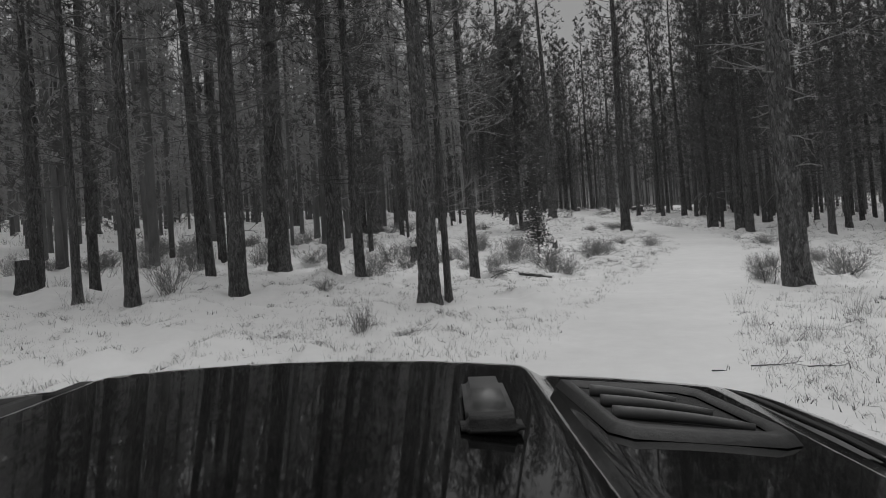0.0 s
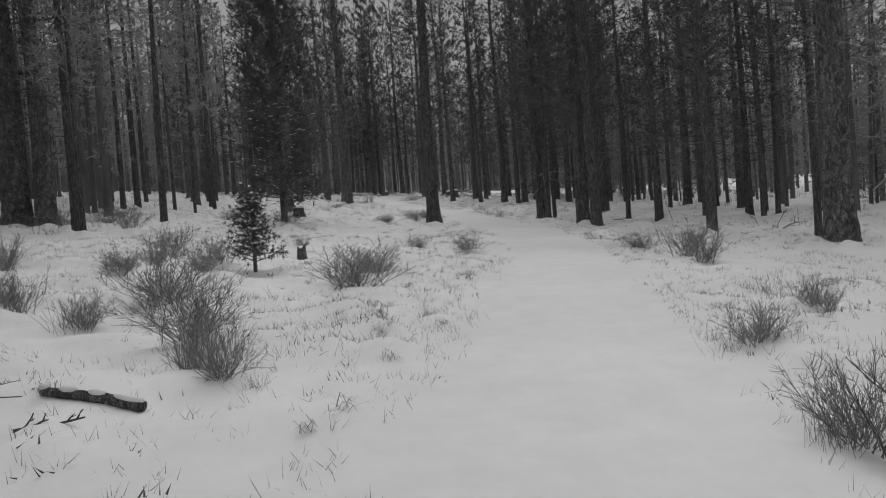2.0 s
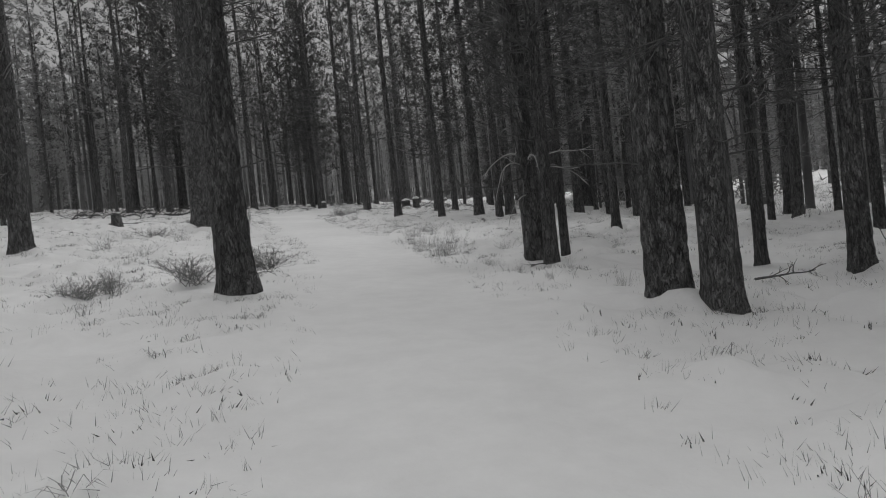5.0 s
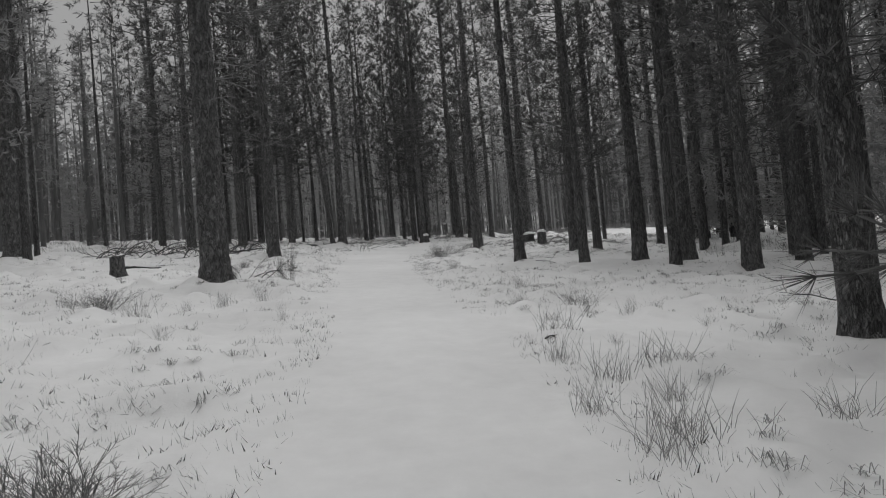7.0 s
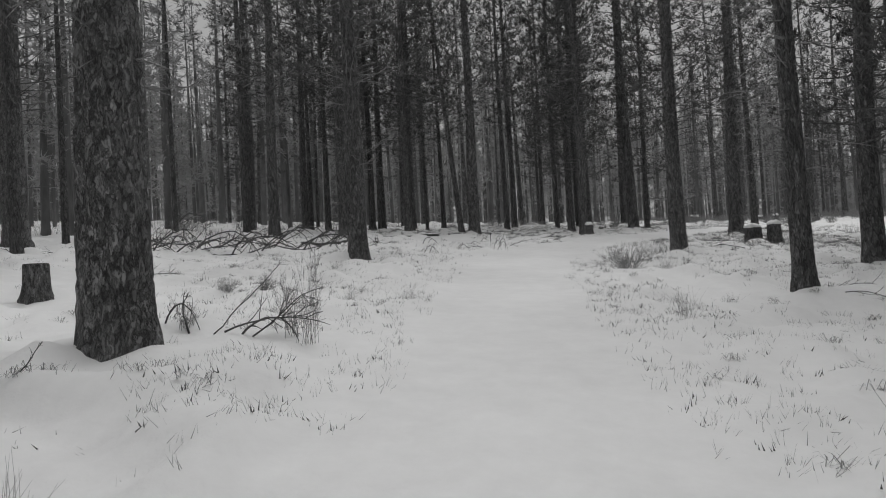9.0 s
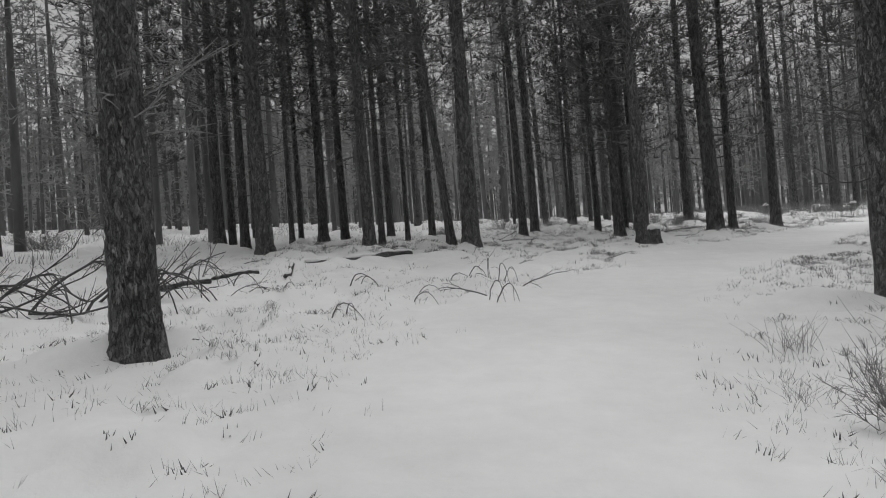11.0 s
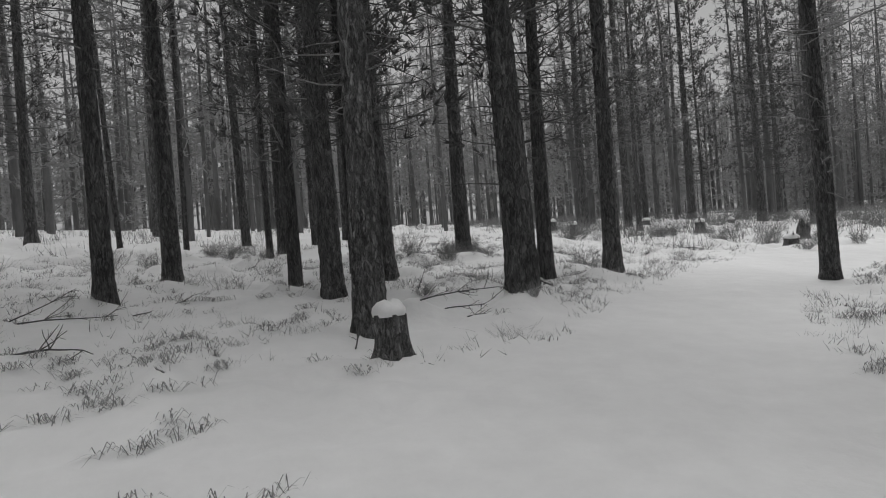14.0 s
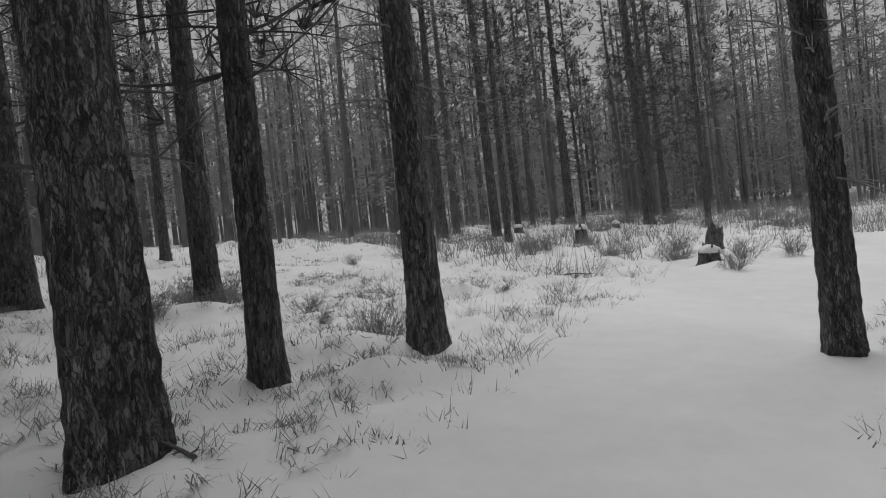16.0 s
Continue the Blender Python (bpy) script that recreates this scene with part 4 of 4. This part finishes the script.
for k in range(30):
    along, deep = k / 29, pile.random() ** 1.5
    px, py = 2.6 + 5.9 * along + pile.normal(0, 0.25), 67.7 + 0.9 * along + 2.6 * deep
    span, way_ = pile.uniform(0.8, 2.2), pile.normal(0.1, 0.55)
    if k % 2:
        hoop(px - span * math.cos(way_) / 2, py - span * math.sin(way_) / 2, px + span * math.cos(way_) / 2, py + span * math.sin(way_) / 2, pile.uniform(0.25, 0.75), 40 + k, 0.024, 7)
    else:
        branch(px - 0.8, py, span * 1.3, math.degrees(way_) * 0.5 + 180 * (k % 4 == 0), pile.uniform(0.0, 0.12), 0.034, 200 + k, twigs=8, arch=0.1)

# twiggy growth and broken boughs at the foot of the broad pine
shrub(11.22, 57.55, 0.52, 1.05, "thin upright bush of bare twigs beside the trail", True)
shrub(10.95, 57.75, 0.60, 0.72, "thin upright bush of bare twigs beside the trail", True)
shrub(9.80, 57.60, 0.45, 0.40, "low tangle of bare twigs beside a pine", True)
branch(10.16, 57.45, 1.15, 62, 0.75, 0.014, 6, twigs=2, arch=0.0)
branch(9.85, 57.50, 0.95, 118, 0.95, 0.022, 8, twigs=5, arch=-0.2)
branch(10.30, 57.42, 1.05, 12, 0.35, 0.020, 10, twigs=9, arch=-0.35)
branch(10.60, 57.46, 0.95, 25, 0.50, 0.018, 11, twigs=8, arch=-0.5)
hoop(9.45, 57.72, 9.95, 57.58, 0.26, 90, 0.012, 6)
hoop(10.45, 57.50, 11.10, 57.60, 0.24, 91, 0.014, 6)

# young conifers
sapling(3.52, 25.19, 1.50, 1.17)
pine(4.74, 39.58, 0.13, tall=11.5, low=True, label="bushy pine with snow-dusted boughs almost to the ground")

# bleached boughs and a low green one on the pine beside the trail
branch(16.59, 42.05, 1.30, 200, 0.35, 0.026, 600, BLEACHED, 3, -1.90, "dead_bough", 1.90)
branch(16.58, 42.16, 1.10, 170, 0.50, 0.026, 601, BLEACHED, 3, -2.20, "dead_bough", 2.10)
branch(16.71, 41.93, 1.20, 250, 0.40, 0.026, 602, BLEACHED, 3, -2.00, "dead_bough", 2.00)
branch(16.88, 41.95, 1.40, 300, 0.10, 0.026, 603, BLEACHED, 3, -0.90, "dead_bough", 1.85)
branch(16.98, 42.16, 1.60, 10, 0.15, 0.026, 604, BLEACHED, 3, -0.50, "dead_bough", 2.05)
branch(16.63, 41.99, 0.90, 220, 0.10, 0.026, 605, BLEACHED, 3, -1.20, "dead_bough", 1.30)
bough(16.78, 42.12, 1.62, 1.75, -167)

# ---------------------------------------------------------------- grass tips and litter that poke through the snow
def litter(name, count, length, width, mat, seed, reach, label, category, first=12, last=20, droop=0.45):
    r = np.random.default_rng(seed)
    k = r.integers(first, len(LINE) - last, count * 3)
    side = r.choice([-1.0, 1.0], count * 3)
    dist = 1.3 + reach * r.random(count * 3) ** 1.5
    dirs = np.gradient(LINE, axis=0)
    nrm = np.stack([-dirs[:, 1], dirs[:, 0]], 1) / np.linalg.norm(dirs, axis=1)[:, None]
    p = LINE[k] + nrm[k] * (side * dist)[:, None] + r.normal(0, 0.9, (count * 3, 2))
    keep = (off_trail(p[:, 0], p[:, 1]) > 1.15) & (bumps(p[:, 0], p[:, 1], 1.9) + 0.35 * bumps(p[:, 0], p[:, 1], 0.62) > r.uniform(0.35, 1.1, len(p)) + 0.45 * np.exp(-((p[:, 0] - 14) / 5) ** 2 - ((p[:, 1] - 77) / 5) ** 2))
    p = p[keep][:count]
    z = ground(p[:, 0], p[:, 1])
    s = Soup()
    cs = np.stack([p[:, 0], p[:, 1], z - 0.02], 1)
    up = np.tile([0.0, 0.0, 1.0], (len(p), 1)) + r.normal(0, 0.35, (len(p), 3))
    n = 6
    cs2 = np.repeat(cs, n, 0) + r.normal(0, 0.05, (len(cs) * n, 3)) * np.array([1, 1, 0.0])
    s.blades(cs2, np.repeat(up, n, 0), length, width, droop, 1, r)
    ob = new(name, s.make(name, mat, False))
    tagged(ob, label, category, kind="stuff")


litter("grass_tips", 20000, 0.11, 0.0055, GRASS, 31, 13, "dry grass tips poking through uneven snow", "grass")
litter("meadow_grass", 5000, 0.15, 0.009, GRASS, 33, 12, "drooping dry meadow grass tufted through the snow", "grass", first=110, last=22, droop=0.85)
litter("undergrowth_grass", 8000, 0.12, 0.006, GRASS, 35, 12, "tangled dry undergrowth poking through snow between pines", "grass", first=16, last=109, droop=0.6)


def tussocks(name, count, seed, first, last, reach, label):
    """Tufts of dry grass whose blades arch over and hang down to the snow."""
    r = np.random.default_rng(seed)
    k = r.integers(first, len(LINE) - last, count * 4)
    dirs = np.gradient(LINE, axis=0)
    nrm = np.stack([-dirs[:, 1], dirs[:, 0]], 1) / np.linalg.norm(dirs, axis=1)[:, None]
    p = LINE[k] + nrm[k] * (r.choice([-1.0, 1.0], len(k)) * (1.6 + reach * r.random(len(k)) ** 1.2))[:, None] + r.normal(0, 0.6, (len(k), 2))
    keep = (off_trail(p[:, 0], p[:, 1]) > 1.6) & (bumps(p[:, 0], p[:, 1], 0.62) > 0.5) & (bumps(p[:, 0], p[:, 1], 3.1) > r.uniform(0.1, 0.75, len(p)))
    p = p[keep][:count]
    z = ground(p[:, 0], p[:, 1])
    n = 18
    m = len(p) * n
    c = np.repeat(np.stack([p[:, 0], p[:, 1], z - 0.01], 1), n, 0) + r.normal(0, 0.05, (m, 3)) * np.array([1, 1, 0.0])
    way = r.uniform(0, 6.283, m)
    out, up = r.uniform(0.06, 0.2, m), r.uniform(0.02, 0.09, m)
    d = np.stack([np.cos(way), np.sin(way)], 1)
    side = np.stack([-d[:, 1], d[:, 0], 0 * way], 1) * 0.003
    mid = c + np.concatenate([d * (out * 0.55)[:, None], up[:, None]], 1)
    tip = c + np.concatenate([d * out[:, None], (up * r.uniform(0.1, 0.9, m))[:, None]], 1)
    v = np.stack([c - side, c + side, mid + side, mid - side, tip], 1).reshape(-1, 3)
    s = Soup()
    s.add(v, [f for i in range(m) for f in ((5 * i, 5 * i + 1, 5 * i + 2, 5 * i + 3), (5 * i + 3, 5 * i + 2, 5 * i + 4))])
    tagged(new(name, s.make(name, GRASS, False)), label, "grass", kind="stuff")


tussocks("grass_tussocks", 1600, 41, 112, 26, 9, "dry grass tussocks drooping over hummocky snow")
tussocks("verge_tussocks", 1000, 43, 20, 58, 9, "dry grass tussocks along the trail's snowy verge")
litter("twig_litter", 4000, 0.08, 0.014, TWIG, 32, 12, "dark twigs and needles scattered on snow", "litter")

# ---------------------------------------------------------------- the woods beyond
PLACED = [ob.matrix_world.translation.copy() for ob in scene.objects if ob.name.startswith("pine_tree")]
far_rng = np.random.default_rng(77)


def far_spots(count, near, far, where=None):
    """Spots between those distances from the trail, with room between them."""
    cell, out = {}, []
    for p in PLACED:
        cell[(int(p.x // 2), int(p.y // 2))] = True
    tries = 0
    while len(out) < count and tries < 60:
        tries += 1
        x, y = far_rng.uniform(-90, 120, 4000), far_rng.uniform(-25, 185, 4000)
        d = off_trail(x, y)
        for a, b, e in zip(x, y, d):
            open_land = math.hypot(a - 33, b - 95) < 15
            if e < near or e > far or (where and not where(a, b)) or (open_land and far_rng.random() < 0.85) or len(out) >= count:
                continue
            c = (int(a // 1.5), int(b // 1.5)) if near > 20 else (int(a // 2), int(b // 2))
            if c in cell:
                continue
            cell[c] = True
            out.append((a, b))
    return out


def far_woods(count, near, far, branches, tufts, blades, length, width, low, label, name="far_woods", bark=FAR_BARK, heights=(11, 19), spread=4.0, where=None):
    trunks, crowns = Soup(), Soup()
    spots = far_spots(count, near, far, where)
    zs = ground(np.array([a for a, b in spots]), np.array([b for a, b in spots]))
    for (x, y), z in zip(spots, zs):
        h = far_rng.uniform(*heights)
        r = far_rng.uniform(0.08, 0.2) * min(1.0, 0.3 + h / 14)
        lean = far_rng.normal(0, 0.014, 2)
        hh = np.array([-0.4, 0.3, 0.2 * h, 0.5 * h, h])
        path = np.stack([x + lean[0] * hh, y + lean[1] * hh, z + hh], 1)
        trunks.tube(path, r * np.array([1.25, 1.0, 0.9, 0.65, 0.1]), 6)
        base = far_rng.uniform(low, low + spread)
        t = (np.arange(branches) + far_rng.random(branches)) / branches
        a = far_rng.uniform(0, 6.283, branches)
        ln = far_rng.uniform(0.4, 1.0, branches) * 2.0 * (0.3 + 0.7 * (1 - t) ** 0.7)
        c0 = np.stack([np.full(branches, x), np.full(branches, y), z + base + (h - base) * t], 1)
        dd = np.stack([np.cos(a), np.sin(a), np.full(branches, 0.2)], 1)
        crowns.blades(c0, dd, 1.5, 0.045, 0.06, 1, far_rng)
        k = np.repeat(np.arange(branches), tufts)
        cs = c0[k] + dd[k] * (ln[k] * far_rng.uniform(0.3, 1.0, len(k)))[:, None] + far_rng.normal(0, 0.18, (len(k), 3))
        crowns.blades(cs, dd[k], length, width, 0.8, blades, far_rng)
    woods = new(name)
    child("trunk", trunks.make("far_trunks", bark), woods)
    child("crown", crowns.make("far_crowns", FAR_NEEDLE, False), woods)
    tagged(woods, label, "woods", kind="stuff")


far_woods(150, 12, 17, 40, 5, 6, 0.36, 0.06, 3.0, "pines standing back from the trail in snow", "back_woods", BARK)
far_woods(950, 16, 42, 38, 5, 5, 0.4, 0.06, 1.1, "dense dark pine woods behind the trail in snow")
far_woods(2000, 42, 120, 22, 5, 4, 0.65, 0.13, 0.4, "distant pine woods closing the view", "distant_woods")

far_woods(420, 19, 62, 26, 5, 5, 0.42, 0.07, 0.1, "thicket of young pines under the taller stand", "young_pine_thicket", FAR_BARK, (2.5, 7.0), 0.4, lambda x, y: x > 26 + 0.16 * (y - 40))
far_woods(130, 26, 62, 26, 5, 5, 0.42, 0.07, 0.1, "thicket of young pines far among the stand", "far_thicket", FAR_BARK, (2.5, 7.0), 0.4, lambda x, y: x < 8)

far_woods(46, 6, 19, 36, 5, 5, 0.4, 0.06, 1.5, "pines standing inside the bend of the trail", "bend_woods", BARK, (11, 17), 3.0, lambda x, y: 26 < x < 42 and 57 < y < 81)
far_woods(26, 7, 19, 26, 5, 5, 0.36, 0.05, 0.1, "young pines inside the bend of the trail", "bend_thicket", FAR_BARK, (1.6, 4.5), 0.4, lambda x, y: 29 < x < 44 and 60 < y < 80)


def brush(name, count, seed, where, tall, label):
    """Low grey brush, in clumps of thin upright stems."""
    r = np.random.default_rng(seed)
    x, y = r.uniform(-45, 75, count * 12), r.uniform(0, 128, count * 12)
    d = off_trail(x, y)
    keep = where(x, y, d) & (bumps(x, y, 3.5) + 0.5 * bumps(x, y, 1.1) > r.uniform(0.25, 1.0, len(x)))
    x, y = x[keep][:count], y[keep][:count]
    z = ground(x, y)
    s = Soup()
    cs = np.repeat(np.stack([x, y, z - 0.03], 1), 14, 0) + r.normal(0, 0.17, (len(x) * 14, 3)) * np.array([1, 1, 0.0])
    s.blades(cs, np.tile([0.0, 0.0, 1.0], (len(cs), 1)), tall, 0.015, 0.38, 1, r)
    tagged(new(name, s.make(name, SHRUB, False)), label, "brush", kind="stuff")


brush("low_brush", 4200, 91, lambda x, y, d: (x > 25) & (y > 90) & (x < 60) & (d > 3.0), 0.55, "low grey brush covering the snowy open land")
brush("bend_brush", 420, 93, lambda x, y, d: (x > 25) & (x < 46) & (y > 58) & (y < 82) & (d > 4.5), 0.55, "grey brush under the pines inside the bend")
brush("woodland_brush", 3600, 92, lambda x, y, d: (d > 14) & (d < 46), 0.42, "grey brush scattered under the pines in snow")

# ---------------------------------------------------------------- the pickup, standing where the drive begins
PAINT = material("black_car_paint", 0.003, 0.006, 30.0, 0.035, 0.0)
PLASTIC = material("black_trim_plastic", 0.012, 0.025, 60.0, 0.5, 0.15)
SATIN = material("grey_satin_trim", 0.07, 0.1, 40.0, 0.4, 0.05)
RUBBER = material("tyre_rubber", 0.015, 0.03, 40.0, 0.85, 0.4)
ALLOY = material("alloy_rim", 0.3, 0.4, 30.0, 0.3, 0.05, metal=1.0)
GLASS = bpy.data.materials.new("tinted_glass")
GLASS.use_nodes = True
gb = GLASS.node_tree.nodes["Principled BSDF"]
gb.inputs["Base Color"].default_value = (0.25, 0.25, 0.25, 1)
gb.inputs["Roughness"].default_value = 0.02
gb.inputs["Transmission Weight"].default_value = 0.9
LAMP_LENS = material("clear_lamp_lens", 0.3, 0.5, 30.0, 0.1, 0.2, coat=1.0)

pickup = new("pickup_truck")
pickup.matrix_world = pose(-0.231, -0.547, 1.600, 0.84, 2.50, -0.40)
tagged(pickup, "glossy black pickup with a vented bonnet on the snowy trail", "pickup truck")
XC = -0.3


def hood_z(u):
    """Height of the bonnet across its width, u metres from its middle: a raised centre, a step, then shoulders that fall away."""
    a = abs(u)
    if a < 0.46:
        return -0.245 - 0.02 * (a / 0.46) ** 2
    if a < 0.53:
        t = (a - 0.46) / 0.07
        return -0.265 - 0.03 * t * t * (3 - 2 * t)
    if a < 0.92:
        return -0.292 - 0.037 * ((a - 0.53) / 0.39) ** 1.4
    return -0.329 - 0.16 * ((a - 0.92) / 0.16) ** 1.7


def sheet(name, us, ys, zf, mat, parent, label=""):
    s = Soup()
    v = [(XC + u, y, zf(u, y)) for y in ys for u in us]
    n = len(us)
    s.add(v, [(j * n + i, j * n + i + 1, (j + 1) * n + i + 1, (j + 1) * n + i) for j in range(len(ys) - 1) for i in range(n - 1)])
    ob = child(name, s.make(name, mat), parent, label=label)
    md = ob.modifiers.new("thickness", "SOLIDIFY")
    md.thickness, md.offset = 0.006, -1
    return ob


def box(name, x0, x1, y0, y1, z0, z1, mat, parent, bevel=0.01, label=""):
    bm = bmesh.new()
    bmesh.ops.create_cube(bm, size=1.0)
    for v in bm.verts:
        v.co = Vector(((x0 + x1) / 2 + v.co.x * (x1 - x0), (y0 + y1) / 2 + v.co.y * (y1 - y0), (z0 + z1) / 2 + v.co.z * (z1 - z0)))
    if bevel:
        bmesh.ops.bevel(bm, geom=list(bm.edges), offset=bevel, segments=3, affect="EDGES")
    me = bpy.data.meshes.new(name)
    bm.to_mesh(me)
    bm.free()
    me.materials.append(mat)
    me.polygons.foreach_set("use_smooth", [True] * len(me.polygons))
    return child(name, me, parent, label=label)


def hood_fall(u, y):
    drop = 0.0 if y < 1.5 else 0.5 * ((y - 1.5) / 0.35) ** 2.6 * 0.32
    return hood_z(u) - drop - 0.02 * max(0.0, (0.6 - y))


cross = np.unique(np.round(np.concatenate([np.linspace(-0.92, 0.92, 47), np.linspace(0.44, 0.55, 8), -np.linspace(0.44, 0.55, 8)]), 4))
along = np.concatenate([np.linspace(0.1, 1.5, 18), np.linspace(1.53, 1.85, 12)])
hood = sheet("hood", cross.tolist(), along.tolist(), hood_fall, PAINT, pickup)
for sgn, nm in ((-1, "fender"), (1, "fender")):
    s = Soup()
    prof = [(0.925, -0.331), (1.0, -0.347), (1.08, -0.378), (1.15, -0.42), (1.19, -0.5), (1.2, -0.62), (1.2, -0.75), (1.18, -0.95)]
    ys = np.linspace(0.0, 1.86, 20)
    v = []
    for y in ys:
        dz = 0.0 if y < 1.5 else 0.16 * ((y - 1.5) / 0.36) ** 2.4
        for a, z in prof:
            arch = max(0.0, 0.5 ** 2 - (y - 1.15) ** 2) ** 0.5
            zz = max(z, -1.22 + arch) if z < -0.7 else z
            v.append((XC + sgn * (a + 0.03 * max(0, 1 - abs(y - 1.15) / 0.5)), y, zz - dz))
    n = len(prof)
    s.add(v, [(j * n + i, j * n + i + 1, (j + 1) * n + i + 1, (j + 1) * n + i) for j in range(len(ys) - 1) for i in range(n - 1)])
    ob = child(nm, s.make(nm, PAINT), pickup)
    md = ob.modifiers.new("thickness", "SOLIDIFY")
    md.thickness = 0.006


def hood_vent(sgn):
    """A slanted vent: a raised surround with three slats over a dark well."""
    outer = [(0.535, 1.43), (0.775, 1.43), (0.81, 1.40), (0.84, 1.13), (0.835, 1.07), (0.80, 1.045), (0.585, 1.045), (0.555, 1.08)]
    zz = lambda u, y: hood_fall(u, y)
    s = Soup()
    n = len(outer)
    cu, cy = 0.69, 1.235
    v = []
    for k, (u, y) in enumerate(outer):
        for q, lift in ((1.06, 0.002), (1.0, 0.016), (0.9, 0.018), (0.84, 0.006)):
            uu, yy = cu + (u - cu) * q, cy + (y - cy) * q
            v.append((XC + sgn * uu, yy, zz(uu, yy) + lift))
    s.add(v, [(k * 4 + i, ((k + 1) % n) * 4 + i, ((k + 1) % n) * 4 + i + 1, k * 4 + i + 1) for k in range(n) for i in range(3)])
    vent = child("hood_vent", s.make("hood_vent", PLASTIC), pickup, label="black slatted bonnet vent")
    w = Soup()
    w.add([(XC + sgn * (cu + (u - cu) * 0.86), cy + (y - cy) * 0.86, zz(u, y) + 0.004) for u, y in outer], [tuple(range(n))])
    child("vent_well", w.make("vent_well", RUBBER, False), vent)
    for k in range(3):
        y0 = 1.135 + 0.088 * k
        p = []
        for t in np.linspace(0, 1, 9):
            uu = 0.575 + (0.225 - 0.035 * k) * t
            yy = y0 + 0.02 - 0.016 * t - 0.012 * t ** 6
            p.append((XC + sgn * uu, yy, zz(uu, yy) + 0.014 - 0.006 * t * t))
        q = Soup()
        q.tube(np.array(p), np.linspace(0.012, 0.007, 9), 6, cap=True)
        child("slat", q.make("slat", SATIN), vent, label="satin grey slat")


hood_vent(1)
hood_vent(-1)
# solid block added for a pale windscreen reflection, not a bonnet part
reflected_block = box("hood_bracket", 0.026, 0.098, 1.0, 1.23, -0.262, -0.226, SATIN, pickup, 0.012, "pale grey block modelling a windscreen reflection over the bonnet")
box("bracket_foot", 0.018, 0.106, 0.94, 1.01, -0.264, -0.236, RUBBER, reflected_block, 0.012)
box("hood_catch", -0.83, -0.715, 1.38, 1.56, -0.31, -0.272, RUBBER, pickup, 0.015, "black rubber bonnet catch")
box("grille", XC - 0.72, XC + 0.72, 1.83, 1.9, -0.86, -0.5, PLASTIC, pickup, 0.02)
for k in range(4):
    box("grille_bar", XC - 0.7, XC + 0.7, 1.89, 1.915, -0.82 + 0.085 * k, -0.79 + 0.085 * k, SATIN, pickup, 0.006)
for sgn in (-1, 1):
    a, b = sorted((XC + sgn * 0.74, XC + sgn * 1.03))
    lamp_ = box("headlight", a, b, 1.78, 1.88, -0.78, -0.56, PLASTIC, pickup, 0.02)
    box("lens", a + 0.02, b - 0.02, 1.87, 1.895, -0.76, -0.58, LAMP_LENS, lamp_, 0.01)
box("bumper", XC - 1.14, XC + 1.14, 1.8, 2.02, -1.16, -0.88, PLASTIC, pickup, 0.04)
box("cab_body", XC - 1.16, XC + 1.16, -2.35, -0.02, -1.22, -0.32, PAINT, pickup, 0.06)
box("bed", XC - 1.16, XC + 1.16, -4.0, -2.38, -1.2, -0.3, PAINT, pickup, 0.05)
box("roof", XC - 0.78, XC + 0.78, -2.0, -0.95, 0.3, 0.38, PAINT, pickup, 0.035)
for sgn in (-1, 1):
    for y0, y1, y2, y3 in ((-0.12, -0.02, -1.0, -0.9), (-1.28, -1.18, -1.42, -1.32), (-2.3, -2.15, -2.0, -1.85)):
        bm = bmesh.new()
        lo = [bm.verts.new((XC + sgn * u, y, -0.33)) for u, y in ((0.99, y0), (0.99, y1), (0.93, y1), (0.93, y0))]
        hi = [bm.verts.new((XC + sgn * u, y, 0.33)) for u, y in ((0.78, y2), (0.78, y3), (0.72, y3), (0.72, y2))]
        for i in range(4):
            bm.faces.new((lo[i], lo[(i + 1) % 4], hi[(i + 1) % 4], hi[i]))
        bm.faces.new(lo[::-1])
        bm.faces.new(hi)
        bmesh.ops.recalc_face_normals(bm, faces=list(bm.faces))
        me = bpy.data.meshes.new("roof_pillar")
        bm.to_mesh(me)
        bm.free()
        me.materials.append(PAINT)
        child("roof_pillar", me, pickup)
ws = Soup()
ws.add([(XC - 0.93, -0.06, -0.3), (XC + 0.93, -0.06, -0.3), (XC + 0.73, -0.95, 0.3), (XC - 0.73, -0.95, 0.3)], [(0, 1, 2, 3)])
wind = child("windscreen", ws.make("windscreen", GLASS, False), pickup, label="raked tinted windscreen")
md = wind.modifiers.new("thickness", "SOLIDIFY")
md.thickness = 0.006


def wheel(x, y):
    s = Soup()
    out = 1 if x > XC else -1
    pr = [(-0.13, 0.25), (-0.14, 0.36), (-0.11, 0.405), (0.11, 0.405), (0.14, 0.36), (0.13, 0.25)]
    n = 28
    v = []
    for k in range(n):
        a = k * 2 * math.pi / n
        for q, (w, r) in enumerate(pr):
            rr = r * (1 + (0.012 if k % 2 and q in (2, 3) else 0))
            v.append((w, rr * math.cos(a), rr * math.sin(a)))
    m = len(pr)
    s.add(v, [(k * m + i, k * m + i + 1, ((k + 1) % n) * m + i + 1, ((k + 1) % n) * m + i) for k in range(n) for i in range(m - 1)])
    ob = child("wheel", s.make("tyre", RUBBER), pickup, at=(x, y, -1.2))
    rim = Soup()
    rim.tube(np.array([(out * 0.02, 0, 0), (out * 0.1, 0, 0), (out * 0.12, 0, 0)]), [0.25, 0.25, 0.2], 24, cap=True)
    child("rim", rim.make("rim", ALLOY), ob)


for wx in (XC - 1.0, XC + 1.0):
    for wy in (1.15, -2.75):
        wheel(wx, wy)
